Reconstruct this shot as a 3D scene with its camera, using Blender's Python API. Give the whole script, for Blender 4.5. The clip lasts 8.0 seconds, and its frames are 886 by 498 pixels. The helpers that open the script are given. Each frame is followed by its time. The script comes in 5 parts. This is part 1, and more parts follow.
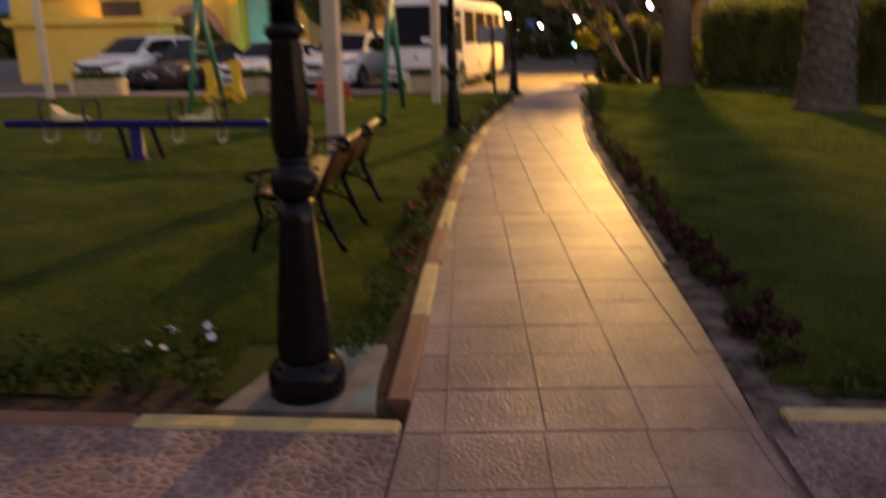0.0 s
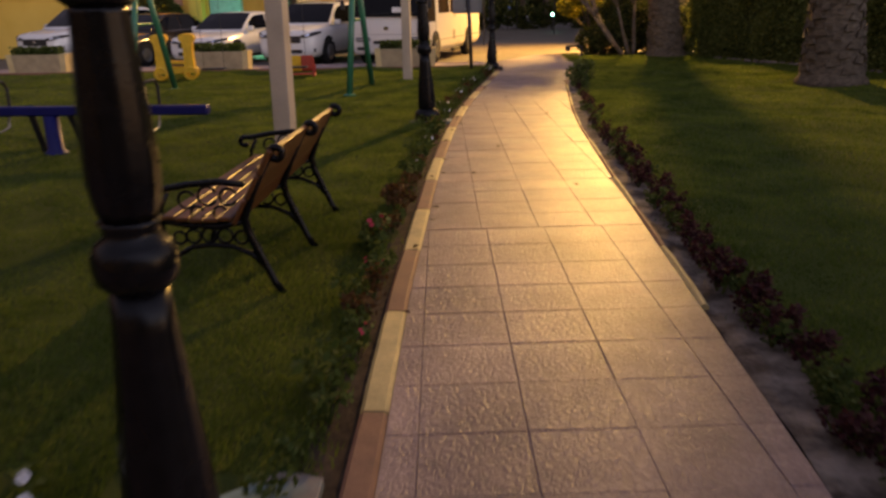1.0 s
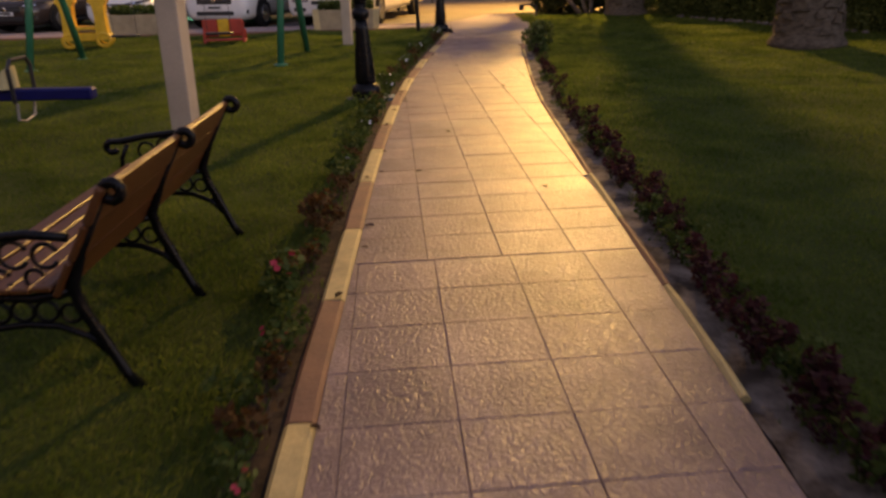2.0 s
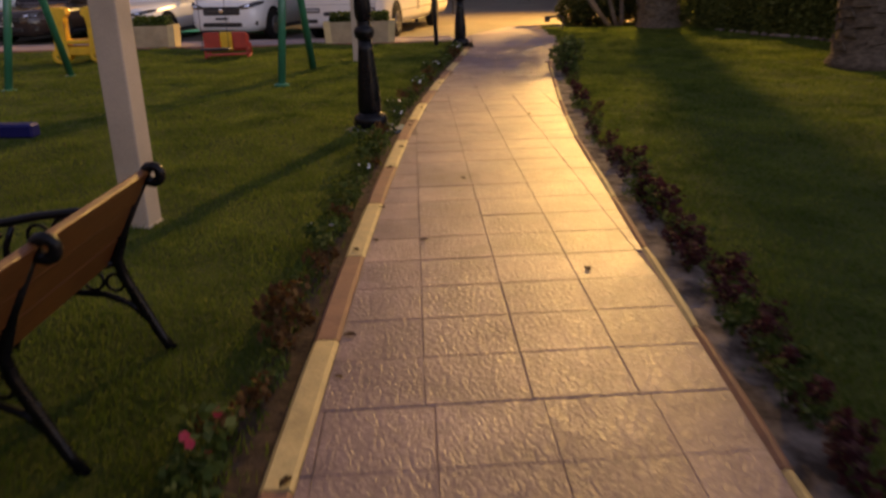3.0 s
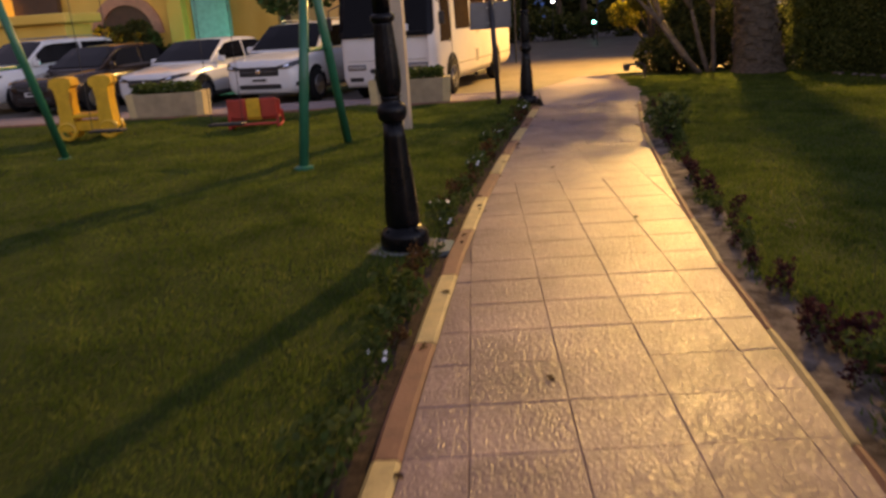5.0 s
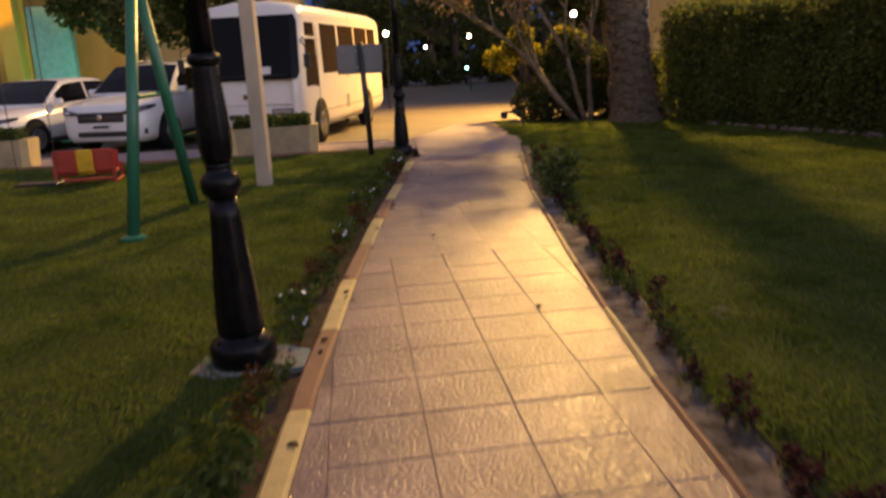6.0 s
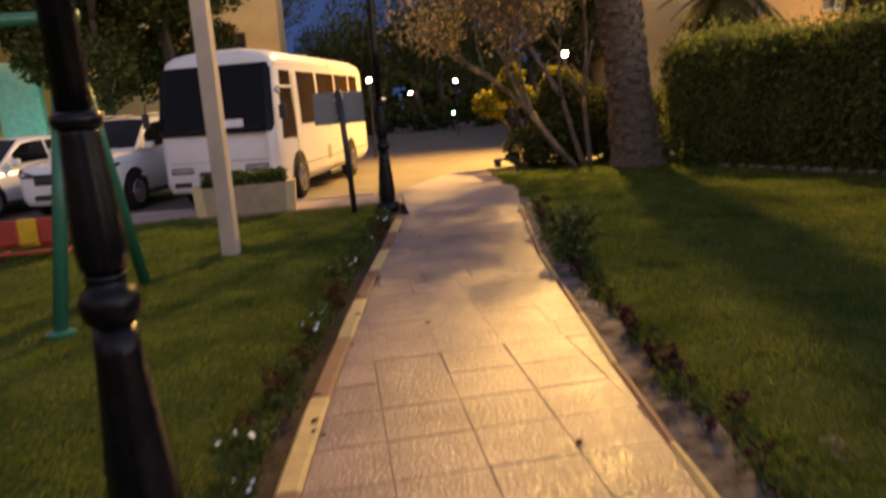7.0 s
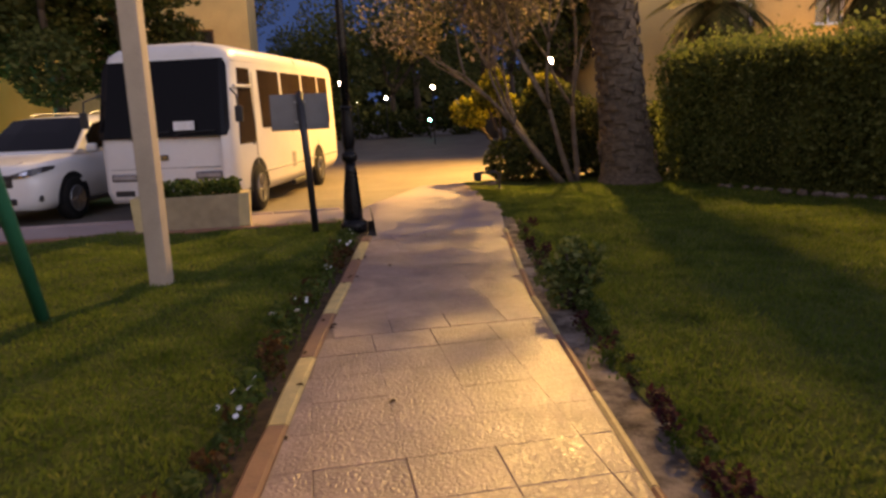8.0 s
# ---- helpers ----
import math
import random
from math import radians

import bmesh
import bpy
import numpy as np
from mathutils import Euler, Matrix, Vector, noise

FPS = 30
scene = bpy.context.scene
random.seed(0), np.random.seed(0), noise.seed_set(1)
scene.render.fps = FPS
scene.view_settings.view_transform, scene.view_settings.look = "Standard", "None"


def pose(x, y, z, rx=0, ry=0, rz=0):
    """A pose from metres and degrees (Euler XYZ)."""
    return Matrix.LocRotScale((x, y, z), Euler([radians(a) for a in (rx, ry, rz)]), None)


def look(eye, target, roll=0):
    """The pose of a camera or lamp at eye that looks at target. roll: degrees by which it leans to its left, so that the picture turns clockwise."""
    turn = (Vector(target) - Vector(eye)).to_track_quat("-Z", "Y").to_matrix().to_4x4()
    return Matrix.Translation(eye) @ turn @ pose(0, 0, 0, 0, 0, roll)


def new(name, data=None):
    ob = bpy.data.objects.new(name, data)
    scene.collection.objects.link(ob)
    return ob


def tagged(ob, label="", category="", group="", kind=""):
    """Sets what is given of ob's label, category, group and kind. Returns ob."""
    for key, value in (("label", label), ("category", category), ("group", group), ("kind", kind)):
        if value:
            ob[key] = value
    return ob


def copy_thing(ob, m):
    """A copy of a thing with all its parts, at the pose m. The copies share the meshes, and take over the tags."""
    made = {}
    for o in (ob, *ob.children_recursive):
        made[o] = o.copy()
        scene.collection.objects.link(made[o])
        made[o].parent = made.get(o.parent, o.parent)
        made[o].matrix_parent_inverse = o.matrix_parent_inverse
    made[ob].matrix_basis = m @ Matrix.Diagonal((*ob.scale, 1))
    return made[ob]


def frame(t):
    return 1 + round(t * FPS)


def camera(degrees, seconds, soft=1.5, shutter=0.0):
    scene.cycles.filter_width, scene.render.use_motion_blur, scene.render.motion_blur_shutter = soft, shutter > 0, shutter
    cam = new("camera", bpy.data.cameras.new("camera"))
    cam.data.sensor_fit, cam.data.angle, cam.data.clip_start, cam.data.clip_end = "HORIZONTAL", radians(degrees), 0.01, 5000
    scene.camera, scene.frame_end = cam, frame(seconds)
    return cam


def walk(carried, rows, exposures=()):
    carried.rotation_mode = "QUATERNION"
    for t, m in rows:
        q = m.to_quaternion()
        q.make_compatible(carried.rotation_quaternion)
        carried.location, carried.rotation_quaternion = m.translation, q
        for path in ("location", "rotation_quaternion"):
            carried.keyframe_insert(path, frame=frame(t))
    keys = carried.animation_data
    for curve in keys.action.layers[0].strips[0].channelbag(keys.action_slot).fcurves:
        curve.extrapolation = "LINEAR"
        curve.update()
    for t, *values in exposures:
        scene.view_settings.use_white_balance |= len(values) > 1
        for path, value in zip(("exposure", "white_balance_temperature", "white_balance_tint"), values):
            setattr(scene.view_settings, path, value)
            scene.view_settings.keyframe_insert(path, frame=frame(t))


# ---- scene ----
cam = camera(59.74, 8.0, soft=2.6, shutter=0.5)
ROWS = [
    (0.0, 0.023, 0.111, 1.465, -15.47, 0.84, 4.57),
    (0.3, 0.024, 0.527, 1.447, -20.39, 2.27, 1.59),
    (0.5, 0.023, 0.777, 1.448, -18.13, 1.56, 2.17),
    (0.7, 0.002, 1.057, 1.451, -17.79, 0.60, 2.93),
    (1.0, -0.033, 1.475, 1.451, -17.59, 1.13, 2.73),
    (1.2, -0.027, 1.735, 1.453, -17.85, 1.84, 0.36),
    (2.3, 0.029, 3.191, 1.456, -21.44, 1.72, -1.43),
    (2.5, 0.038, 3.454, 1.458, -21.64, 2.52, -2.10),
    (2.8, 0.068, 3.844, 1.464, -20.19, 1.03, -0.45),
    (3.0, 0.086, 4.109, 1.467, -20.06, 1.33, 0.72),
    (3.2, 0.081, 4.372, 1.462, -20.06, 2.21, 1.13),
    (3.5, 0.074, 4.764, 1.454, -19.82, 2.51, 0.91),
    (3.7, 0.079, 5.033, 1.457, -20.12, 2.35, 1.24),
    (4.0, 0.082, 5.432, 1.464, -18.36, 0.93, 4.56),
    (4.2, 0.070, 5.692, 1.460, -17.79, 1.81, 6.43),
    (5.3, 0.024, 7.069, 1.465, -15.55, 4.38, 4.08),
    (5.5, 0.016, 7.313, 1.468, -14.94, 3.62, 2.03),
    (5.8, 0.045, 7.685, 1.461, -15.14, 3.98, -2.40),
    (6.0, 0.065, 7.931, 1.453, -14.07, 2.66, -3.99),
    (6.2, 0.077, 8.185, 1.456, -13.08, 1.96, -3.24),
    (6.5, 0.095, 8.581, 1.455, -13.71, 2.83, -2.29),
    (6.8, 0.111, 8.952, 1.460, -13.05, 3.99, -4.05),
    (7.0, 0.122, 9.190, 1.466, -10.95, 4.28, -5.07),
    (7.5, 0.217, 9.875, 1.477, -8.32, 1.62, -5.62),
    (7.7, 0.230, 10.122, 1.468, -9.05, 1.85, -5.91),
    (8.0, 0.244, 10.500, 1.461, -10.57, 2.70, -6.78),
]
walk(cam, [(t, pose(x, y, z, 90 + pitch, roll, yaw)) for t, x, y, z, pitch, roll, yaw in ROWS], [(0.0, 0.02, 10200, 28), (1.2, 0.04, 9900, 28), (3.0, -0.04, 9200, 28), (5.5, 0.02, 8800, 28), (8.0, 0.12, 9300, 28)])
SKY, STREET, NEAR, FLOOD, GLOBE = 25.0, 31000.0, 10500.0, 2300.0, 60.0

# ---- world and lights ----
world = bpy.data.worlds.new("dusk_sky")
scene.world = world
world.use_nodes = True
wn = world.node_tree.nodes
sky = wn.new("ShaderNodeTexSky")
sky.sky_type = "NISHITA"
sky.sun_disc = False
sky.ozone_density = 1.3
sky.sun_elevation = radians(-4.0)
sky.sun_rotation = radians(140)
wn["Background"].inputs["Strength"].default_value = SKY
world.node_tree.links.new(sky.outputs[0], wn["Background"].inputs["Color"])


def lamp(name, kind, place, power, colour, size=0.3, target=None, cone=None):
    data = bpy.data.lights.new(name, kind)
    data.energy, data.color = power, colour
    data.shadow_soft_size = size
    if cone:
        data.spot_size, data.spot_blend = radians(cone), 1.0
    ob = new(name, data)
    ob.matrix_world = look(place, target) if target else Matrix.Translation(place)
    return ob


SODIUM = (1.0, 0.71, 0.25)
lamp("street_lamp_light", "SPOT", (6.7, 36.2, 11.7), STREET, SODIUM, 0.35, (1.5, 15.0, 0.0), 90)
lamp("road_lamp_light", "SPOT", (6.0, 29.61, 6.3), NEAR, (1.0, 0.60, 0.13), 0.4, (2.3, 28.42, 0.0), 84)

# ---- materials ----


class Mat:
    """A small builder for procedural node materials."""

    def __init__(self, name, rough=0.7, metal=0.0, spec=0.5, local=False):
        self.m = bpy.data.materials.new(name)
        self.m.use_nodes = True
        self.n, self.l = self.m.node_tree.nodes, self.m.node_tree.links
        self.b = self.n["Principled BSDF"]
        self.b.inputs["Roughness"].default_value = rough
        self.b.inputs["Metallic"].default_value = metal
        self.b.inputs["Specular IOR Level"].default_value = spec
        if local:
            self.pos = self.n.new("ShaderNodeTexCoord").outputs["Object"]
        else:
            self.pos = self.n.new("ShaderNodeNewGeometry").outputs["Position"]

    def noise(self, scale, detail=4.0, rough=0.55, distort=0.0, stretch=None):
        t = self.n.new("ShaderNodeTexNoise")
        t.inputs["Scale"].default_value = scale
        t.inputs["Detail"].default_value = detail
        t.inputs["Roughness"].default_value = rough
        t.inputs["Distortion"].default_value = distort
        self.l.new(self.coords(stretch), t.inputs["Vector"])
        return t.outputs["Fac"]

    def coords(self, stretch):
        if not stretch:
            return self.pos
        mp = self.n.new("ShaderNodeMapping")
        mp.inputs["Scale"].default_value = stretch
        self.l.new(self.pos, mp.inputs["Vector"])
        return mp.outputs[0]

    def cells(self, scale, feature="DISTANCE_TO_EDGE", stretch=None, warp=0.0):
        t = self.n.new("ShaderNodeTexVoronoi")
        t.feature = feature
        t.inputs["Scale"].default_value = scale
        src = self.coords(stretch)
        if warp:
            nz = self.n.new("ShaderNodeTexNoise")
            nz.inputs["Scale"].default_value = scale * 0.8
            self.l.new(src, nz.inputs["Vector"])
            mx = self.n.new("ShaderNodeVectorMath")
            mx.operation = "MULTIPLY_ADD"
            self.l.new(nz.outputs["Color"], mx.inputs[0])
            mx.inputs[1].default_value = (warp, warp, warp)
            self.l.new(src, mx.inputs[2])
            src = mx.outputs[0]
        self.l.new(src, t.inputs["Vector"])
        return t.outputs["Distance"]

    def ramp(self, fac, *stops):
        r = self.n.new("ShaderNodeValToRGB")
        while len(r.color_ramp.elements) < len(stops):
            r.color_ramp.elements.new(0.5)
        for e, (p, c) in zip(r.color_ramp.elements, stops):
            e.position = p
            e.color = (*c, 1) if len(c) == 3 else c
        self.l.new(fac, r.inputs[0])
        return r.outputs[0]

    def mix(self, a, b, fac, mode="MIX"):
        x = self.n.new("ShaderNodeMix")
        x.data_type, x.blend_type = "RGBA", mode
        for sock, v in ((x.inputs[6], a), (x.inputs[7], b), (x.inputs[0], fac)):
            if isinstance(v, (int, float)):
                sock.default_value = v
            elif isinstance(v, tuple):
                sock.default_value = (*v, 1)
            else:
                self.l.new(v, sock)
        return x.outputs[2]

    def math(self, op, a, b=0.0):
        x = self.n.new("ShaderNodeMath")
        x.operation = op
        for sock, v in ((x.inputs[0], a), (x.inputs[1], b)):
            if isinstance(v, (int, float)):
                sock.default_value = v
            else:
                self.l.new(v, sock)
        return x.outputs[0]

    def random(self):
        return self.n.new("ShaderNodeObjectInfo").outputs["Random"]

    def island(self):
        return self.n.new("ShaderNodeNewGeometry").outputs["Random Per Island"]

    def colour(self, c):
        if isinstance(c, tuple):
            self.b.inputs["Base Color"].default_value = (*c, 1)
        else:
            self.l.new(c, self.b.inputs["Base Color"])
        return self

    def rough(self, fac, lo, hi):
        r = self.n.new("ShaderNodeMapRange")
        r.inputs["To Min"].default_value, r.inputs["To Max"].default_value = lo, hi
        self.l.new(fac, r.inputs[0])
        self.l.new(r.outputs[0], self.b.inputs["Roughness"])
        return self

    def bump(self, fac, dist, strength=1.0):
        bp = self.n.new("ShaderNodeBump")
        bp.inputs["Distance"].default_value = dist
        bp.inputs["Strength"].default_value = strength
        self.l.new(fac, bp.inputs["Height"])
        if self.b.inputs["Normal"].is_linked:
            self.l.new(self.b.inputs["Normal"].links[0].from_socket, bp.inputs["Normal"])
        self.l.new(bp.outputs[0], self.b.inputs["Normal"])
        return self


def thin(m, amount):
    """Lets light through a leaf or blade: part of it is passed on to the far side."""
    tr = m.n.new("ShaderNodeBsdfTranslucent")
    mx = m.n.new("ShaderNodeMixShader")
    mx.inputs[0].default_value = amount
    m.l.new(m.b.inputs["Base Color"].links[0].from_socket, tr.inputs["Color"])
    m.l.new(m.b.outputs[0], mx.inputs[1])
    m.l.new(tr.outputs[0], mx.inputs[2])
    m.l.new(mx.outputs[0], m.n["Material Output"].inputs["Surface"])


def shade(c, k):
    return tuple(min(1.0, v * k) for v in c)


def plain(name, c, rough=0.6, metal=0.0, vary=0.25, scale=6.0, grain=90.0, bump=0.001, local=False, spec=0.5):
    """Paint, metal, plastic: a colour with stains at one scale and grain at another."""
    m = Mat(name, rough, metal, spec, local)
    big, small = m.noise(scale, 5), m.noise(grain, 3)
    col = m.ramp(big, (0.25, shade(c, 1 - vary)), (0.7, shade(c, 1 + vary * 0.5)))
    m.colour(m.mix(col, m.ramp(small, (0.3, (0.75, 0.75, 0.75)), (0.7, (1, 1, 1))), 0.5, "MULTIPLY"))
    m.rough(big, max(0.03, rough - 0.1), min(1, rough + 0.12))
    if bump:
        m.bump(small, bump)
    return m.m


def stamped(name, a, b, lo, hi, crackle=30.0, relief=0.006, rim=0.6, field=1.0):
    """Stamped concrete: slate-like wrinkles and a crackled skin, sealed with a thin gloss."""
    m = Mat(name, 0.4, 0, 0.34)
    base = m.ramp(m.noise(1.7, 6, 0.6), (0.3, a), (0.68, b))
    tint = m.ramp(m.random(), (0.0, (0.80, 0.78, 0.78)), (1.0, (1.06, 1.04, 1.0)))
    col = m.mix(base, tint, 0.8, "MULTIPLY")
    col = m.mix(col, m.ramp(m.noise(1.5, 6, 0.62, 1.2), (0.36, (0.66, 0.63, 0.63)), (0.62, (1.10, 1.07, 1.03))), 0.8, "MULTIPLY")
    cr = m.cells(crackle, warp=0.05)
    wr = m.noise(9.0, 6, 0.62, 1.6, (1.0, 0.55, 1.0))
    worn = m.ramp(m.noise(1.9, 5, 0.6, 1.0), (0.3, (0, 0, 0)), (0.7, (1, 1, 1)))
    col = m.mix(col, m.ramp(cr, (0.0, (rim, rim * 0.95, rim * 0.95)), (0.16, (field, field, field))), 0.55, "MULTIPLY")
    col = m.mix(col, m.ramp(wr, (0.30, (0.66, 0.63, 0.63)), (0.64, (1.08, 1.06, 1.04))), 0.6, "MULTIPLY")
    m.colour(col)
    m.rough(m.mix(m.mix(worn, wr, 0.35), m.random(), 0.15), lo, hi)
    m.bump(m.ramp(cr, (0.0, (0, 0, 0)), (0.3, (1, 1, 1))), relief * 0.8)
    m.bump(wr, relief * 0.32)
    return m.m


M = {}
M["path"] = stamped("stamped_concrete_tan", (0.30, 0.21, 0.185), (0.44, 0.315, 0.275), 0.30, 0.54, 34.0, 0.0025)
M["front"] = stamped("stamped_concrete_mauve", (0.22, 0.15, 0.14), (0.45, 0.33, 0.30), 0.62, 0.8, 21.0, 0.009, 1.6, 0.5)
M["joint"] = plain("joint_grout", (0.22, 0.15, 0.12), 0.85, scale=3)
M["apron"] = plain("apron_paving", (0.34, 0.25, 0.23), 0.6, scale=1.2, grain=40, bump=0.003)
M["pad"] = None
m = Mat("concrete_pad", 0.8)
m.colour(m.mix(m.ramp(m.noise(5, 5), (0.3, (0.12, 0.10, 0.08)), (0.7, (0.26, 0.225, 0.185))), (0.12, 0.29, 0.28), m.ramp(m.noise(3.2, 3), (0.50, (0, 0, 0)), (0.64, (0.6, 0.6, 0.6)))))
m.bump(m.noise(60, 4), 0.004)
M["pad"] = m.m
M["yellow_kerb"] = plain("yellow_kerb_paint", (0.62, 0.46, 0.19), 0.65, vary=0.3, scale=7, grain=60, bump=0.003)
M["brown_kerb"] = plain("terracotta_kerb_paint", (0.27, 0.125, 0.07), 0.65, vary=0.3, scale=7, grain=60, bump=0.003)
m = Mat("garden_soil", 0.95, 0, 0.2)
m.colour(m.ramp(m.noise(14, 6, 0.65), (0.3, (0.035, 0.024, 0.016)), (0.7, (0.13, 0.09, 0.06))))
m.bump(m.noise(22, 6, 0.7), 0.03)
M["soil"] = m.m
m = Mat("sandy_soil", 0.95, 0, 0.2)
m.colour(m.ramp(m.noise(5, 6, 0.65), (0.38, (0.065, 0.048, 0.036)), (0.64, (0.29, 0.235, 0.19))))
m.bump(m.noise(30, 6, 0.7), 0.02)
M["sand"] = m.m
m = Mat("lawn_turf", 0.9, 0, 0.15)
turf = m.ramp(m.noise(1.3, 5, 0.6), (0.3, (0.050, 0.072, 0.013)), (0.7, (0.095, 0.122, 0.024)))
m.colour(m.mix(turf, m.ramp(m.noise(60, 3), (0.3, (0.5, 0.5, 0.5)), (0.7, (1, 1, 1))), 0.7, "MULTIPLY"))
m.bump(m.noise(70, 4, 0.7), 0.02)
M["turf"] = m.m
m = Mat("grass_blades", 0.95, 0, 0.05)
m.colour(m.mix(m.ramp(m.island(), (0.0, (0.10, 0.155, 0.032)), (0.6, (0.15, 0.215, 0.046)), (1.0, (0.23, 0.25, 0.08))), m.ramp(m.noise(1.1, 6, 0.65, 0.8), (0.34, (0.34, 0.44, 0.36)), (0.68, (1.25, 1.14, 1.0))), 0.9, "MULTIPLY"))
thin(m, 0.5)
M["grass"] = m.m
m = Mat("asphalt", 0.7, 0, 0.4)
m.colour(m.mix(m.ramp(m.noise(0.7, 5), (0.3, (0.10, 0.085, 0.07)), (0.7, (0.17, 0.145, 0.115))), m.ramp(m.noise(120, 2), (0.3, (0.7, 0.7, 0.7)), (0.7, (1, 1, 1))), 0.7, "MULTIPLY"))
m.rough(m.noise(2, 4), 0.5, 0.8)
m.bump(m.noise(150, 3), 0.006)
M["asphalt"] = m.m
M["ground"] = plain("far_ground", (0.09, 0.075, 0.06), 0.95, scale=0.2, grain=8)
m = Mat("black_cast_iron", 0.3, 0.0, 0.2)
m.colour(m.ramp(m.noise(18, 5), (0.35, (0.003, 0.0035, 0.004)), (0.75, (0.008, 0.008, 0.009))))
m.rough(m.noise(7, 5), 0.20, 0.36)
m.bump(m.noise(45, 3), 0.0006)
M["iron"] = m.m


def wood(name, a, b, rough):
    w = Mat(name, rough, 0, 0.5, True)
    w.colour(w.mix(w.ramp(w.noise(26, 6, 0.6, 0.4, (6, 0.25, 6)), (0.3, a), (0.7, b)), w.ramp(w.noise(3, 3), (0.3, (0.7, 0.7, 0.7)), (0.7, (1, 1, 1))), 0.6, "MULTIPLY"))
    w.bump(w.noise(40, 5, 0.6, 0, (6, 0.3, 6)), 0.002)
    return w.m


M["wood"] = wood("varnished_orange_wood", (0.08, 0.026, 0.007), (0.18, 0.064, 0.017), 0.42)
M["post"] = plain("cream_post_paint", (0.50, 0.40, 0.29), 0.7, vary=0.18, scale=3)
M["green"] = plain("green_enamel", (0.010, 0.16, 0.085), 0.36, vary=0.15, bump=0.0)
M["blue"] = plain("blue_enamel", (0.008, 0.012, 0.10), 0.4, vary=0.2, bump=0.0, spec=0.2)
M["steel"] = plain("worn_steel", (0.35, 0.35, 0.35), 0.4, 0.9)
M["blackmetal"] = plain("black_metal", (0.02, 0.02, 0.022), 0.4)
M["cream_plastic"] = plain("cream_plastic", (0.60, 0.50, 0.25), 0.45, bump=0)
M["yellow_plastic"] = plain("yellow_plastic", (0.75, 0.42, 0.03), 0.4, bump=0)
M["red_plastic"] = plain("red_plastic", (0.45, 0.05, 0.03), 0.4, bump=0)
M["whitecar"] = plain("white_car_paint", (0.74, 0.74, 0.72), 0.16, vary=0.06, scale=2, bump=0)
M["darkcar"] = plain("dark_brown_car_paint", (0.035, 0.025, 0.022), 0.12, vary=0.15, scale=2, bump=0)
M["buspaint"] = plain("white_bus_paint", (0.72, 0.70, 0.66), 0.30, vary=0.10, scale=1.6, bump=0)
M["glass"] = plain("dark_tinted_glass", (0.005, 0.005, 0.006), 0.05, vary=0.1, bump=0, spec=0.12)
M["busglass"] = plain("brown_tinted_glass", (0.045, 0.028, 0.018), 0.06, vary=0.1, bump=0, spec=0.22)
M["trim"] = plain("black_trim", (0.018, 0.018, 0.018), 0.5)
M["grey_trim"] = plain("grey_trim", (0.30, 0.29, 0.28), 0.5)
M["tyre"] = plain("tyre_rubber", (0.014, 0.014, 0.014), 0.9, scale=20, spec=0.2)
M["rim"] = plain("alloy_rim", (0.24, 0.24, 0.24), 0.35, 0.8)
M["chrome"] = plain("chrome", (0.75, 0.75, 0.75), 0.12, 1.0, bump=0)
M["darklens"] = plain("smoked_headlamp_lens", (0.05, 0.05, 0.055), 0.10, 0.2, bump=0)
M["lens"] = plain("headlamp_lens", (0.26, 0.26, 0.26), 0.08, 0.5, bump=0)
M["paper"] = plain("white_paper", (0.8, 0.8, 0.8), 0.8)
M["plate"] = plain("number_plate_white", (0.7, 0.7, 0.68), 0.5)
M["planter"] = plain("planter_stone", (0.42, 0.32, 0.19), 0.85, vary=0.3, scale=5, bump=0.004)
M["planter_yellow"] = plain("planter_end_paint", (0.62, 0.48, 0.24), 0.7, vary=0.2, scale=5)
M["sign"] = plain("grey_sign_back", (0.15, 0.148, 0.15), 0.45, 0.3, vary=0.15)
m = Mat("yellow_render", 0.9)
m.colour(m.ramp(m.noise(0.6, 5), (0.3, (0.66, 0.40, 0.07)), (0.7, (0.80, 0.53, 0.12))))
m.bump(m.noise(30, 4), 0.01)
M["yellow_render"] = m.m
M["tan_render"] = plain("tan_render", (0.56, 0.405, 0.17), 0.9, scale=0.6, grain=30, bump=0.01)
M["dark_opening"] = plain("dark_window_glass", (0.02, 0.018, 0.016), 0.12)
M["brown_timber"] = plain("brown_shutter_timber", (0.10, 0.055, 0.03), 0.7)
M["pink_stone"] = plain("pink_arch_stone", (0.52, 0.26, 0.16), 0.8)
# pale panel: the teal lamp's light is put into the base colour
M["teal_lit_wall"] = plain("teal_lit_wall_panel", (0.22, 0.50, 0.46), 0.8)
m = Mat("palm_bark", 0.95, 0, 0.2)
m.colour(m.ramp(m.noise(9, 6, 0.65, 0, (1, 1, 2.2)), (0.3, (0.065, 0.048, 0.034)), (0.7, (0.23, 0.175, 0.125))))
m.bump(m.noise(24, 6, 0.7), 0.03)
M["palm_bark"] = m.m
m = Mat("pale_smooth_bark", 0.85, 0, 0.3)
m.colour(m.ramp(m.noise(7, 5), (0.3, (0.08, 0.062, 0.046)), (0.7, (0.18, 0.145, 0.11))))
m.bump(m.noise(40, 4), 0.008)
M["bark"] = m.m
M["dark_bark"] = plain("dark_bark", (0.07, 0.05, 0.035), 0.9, scale=5, bump=0.01)


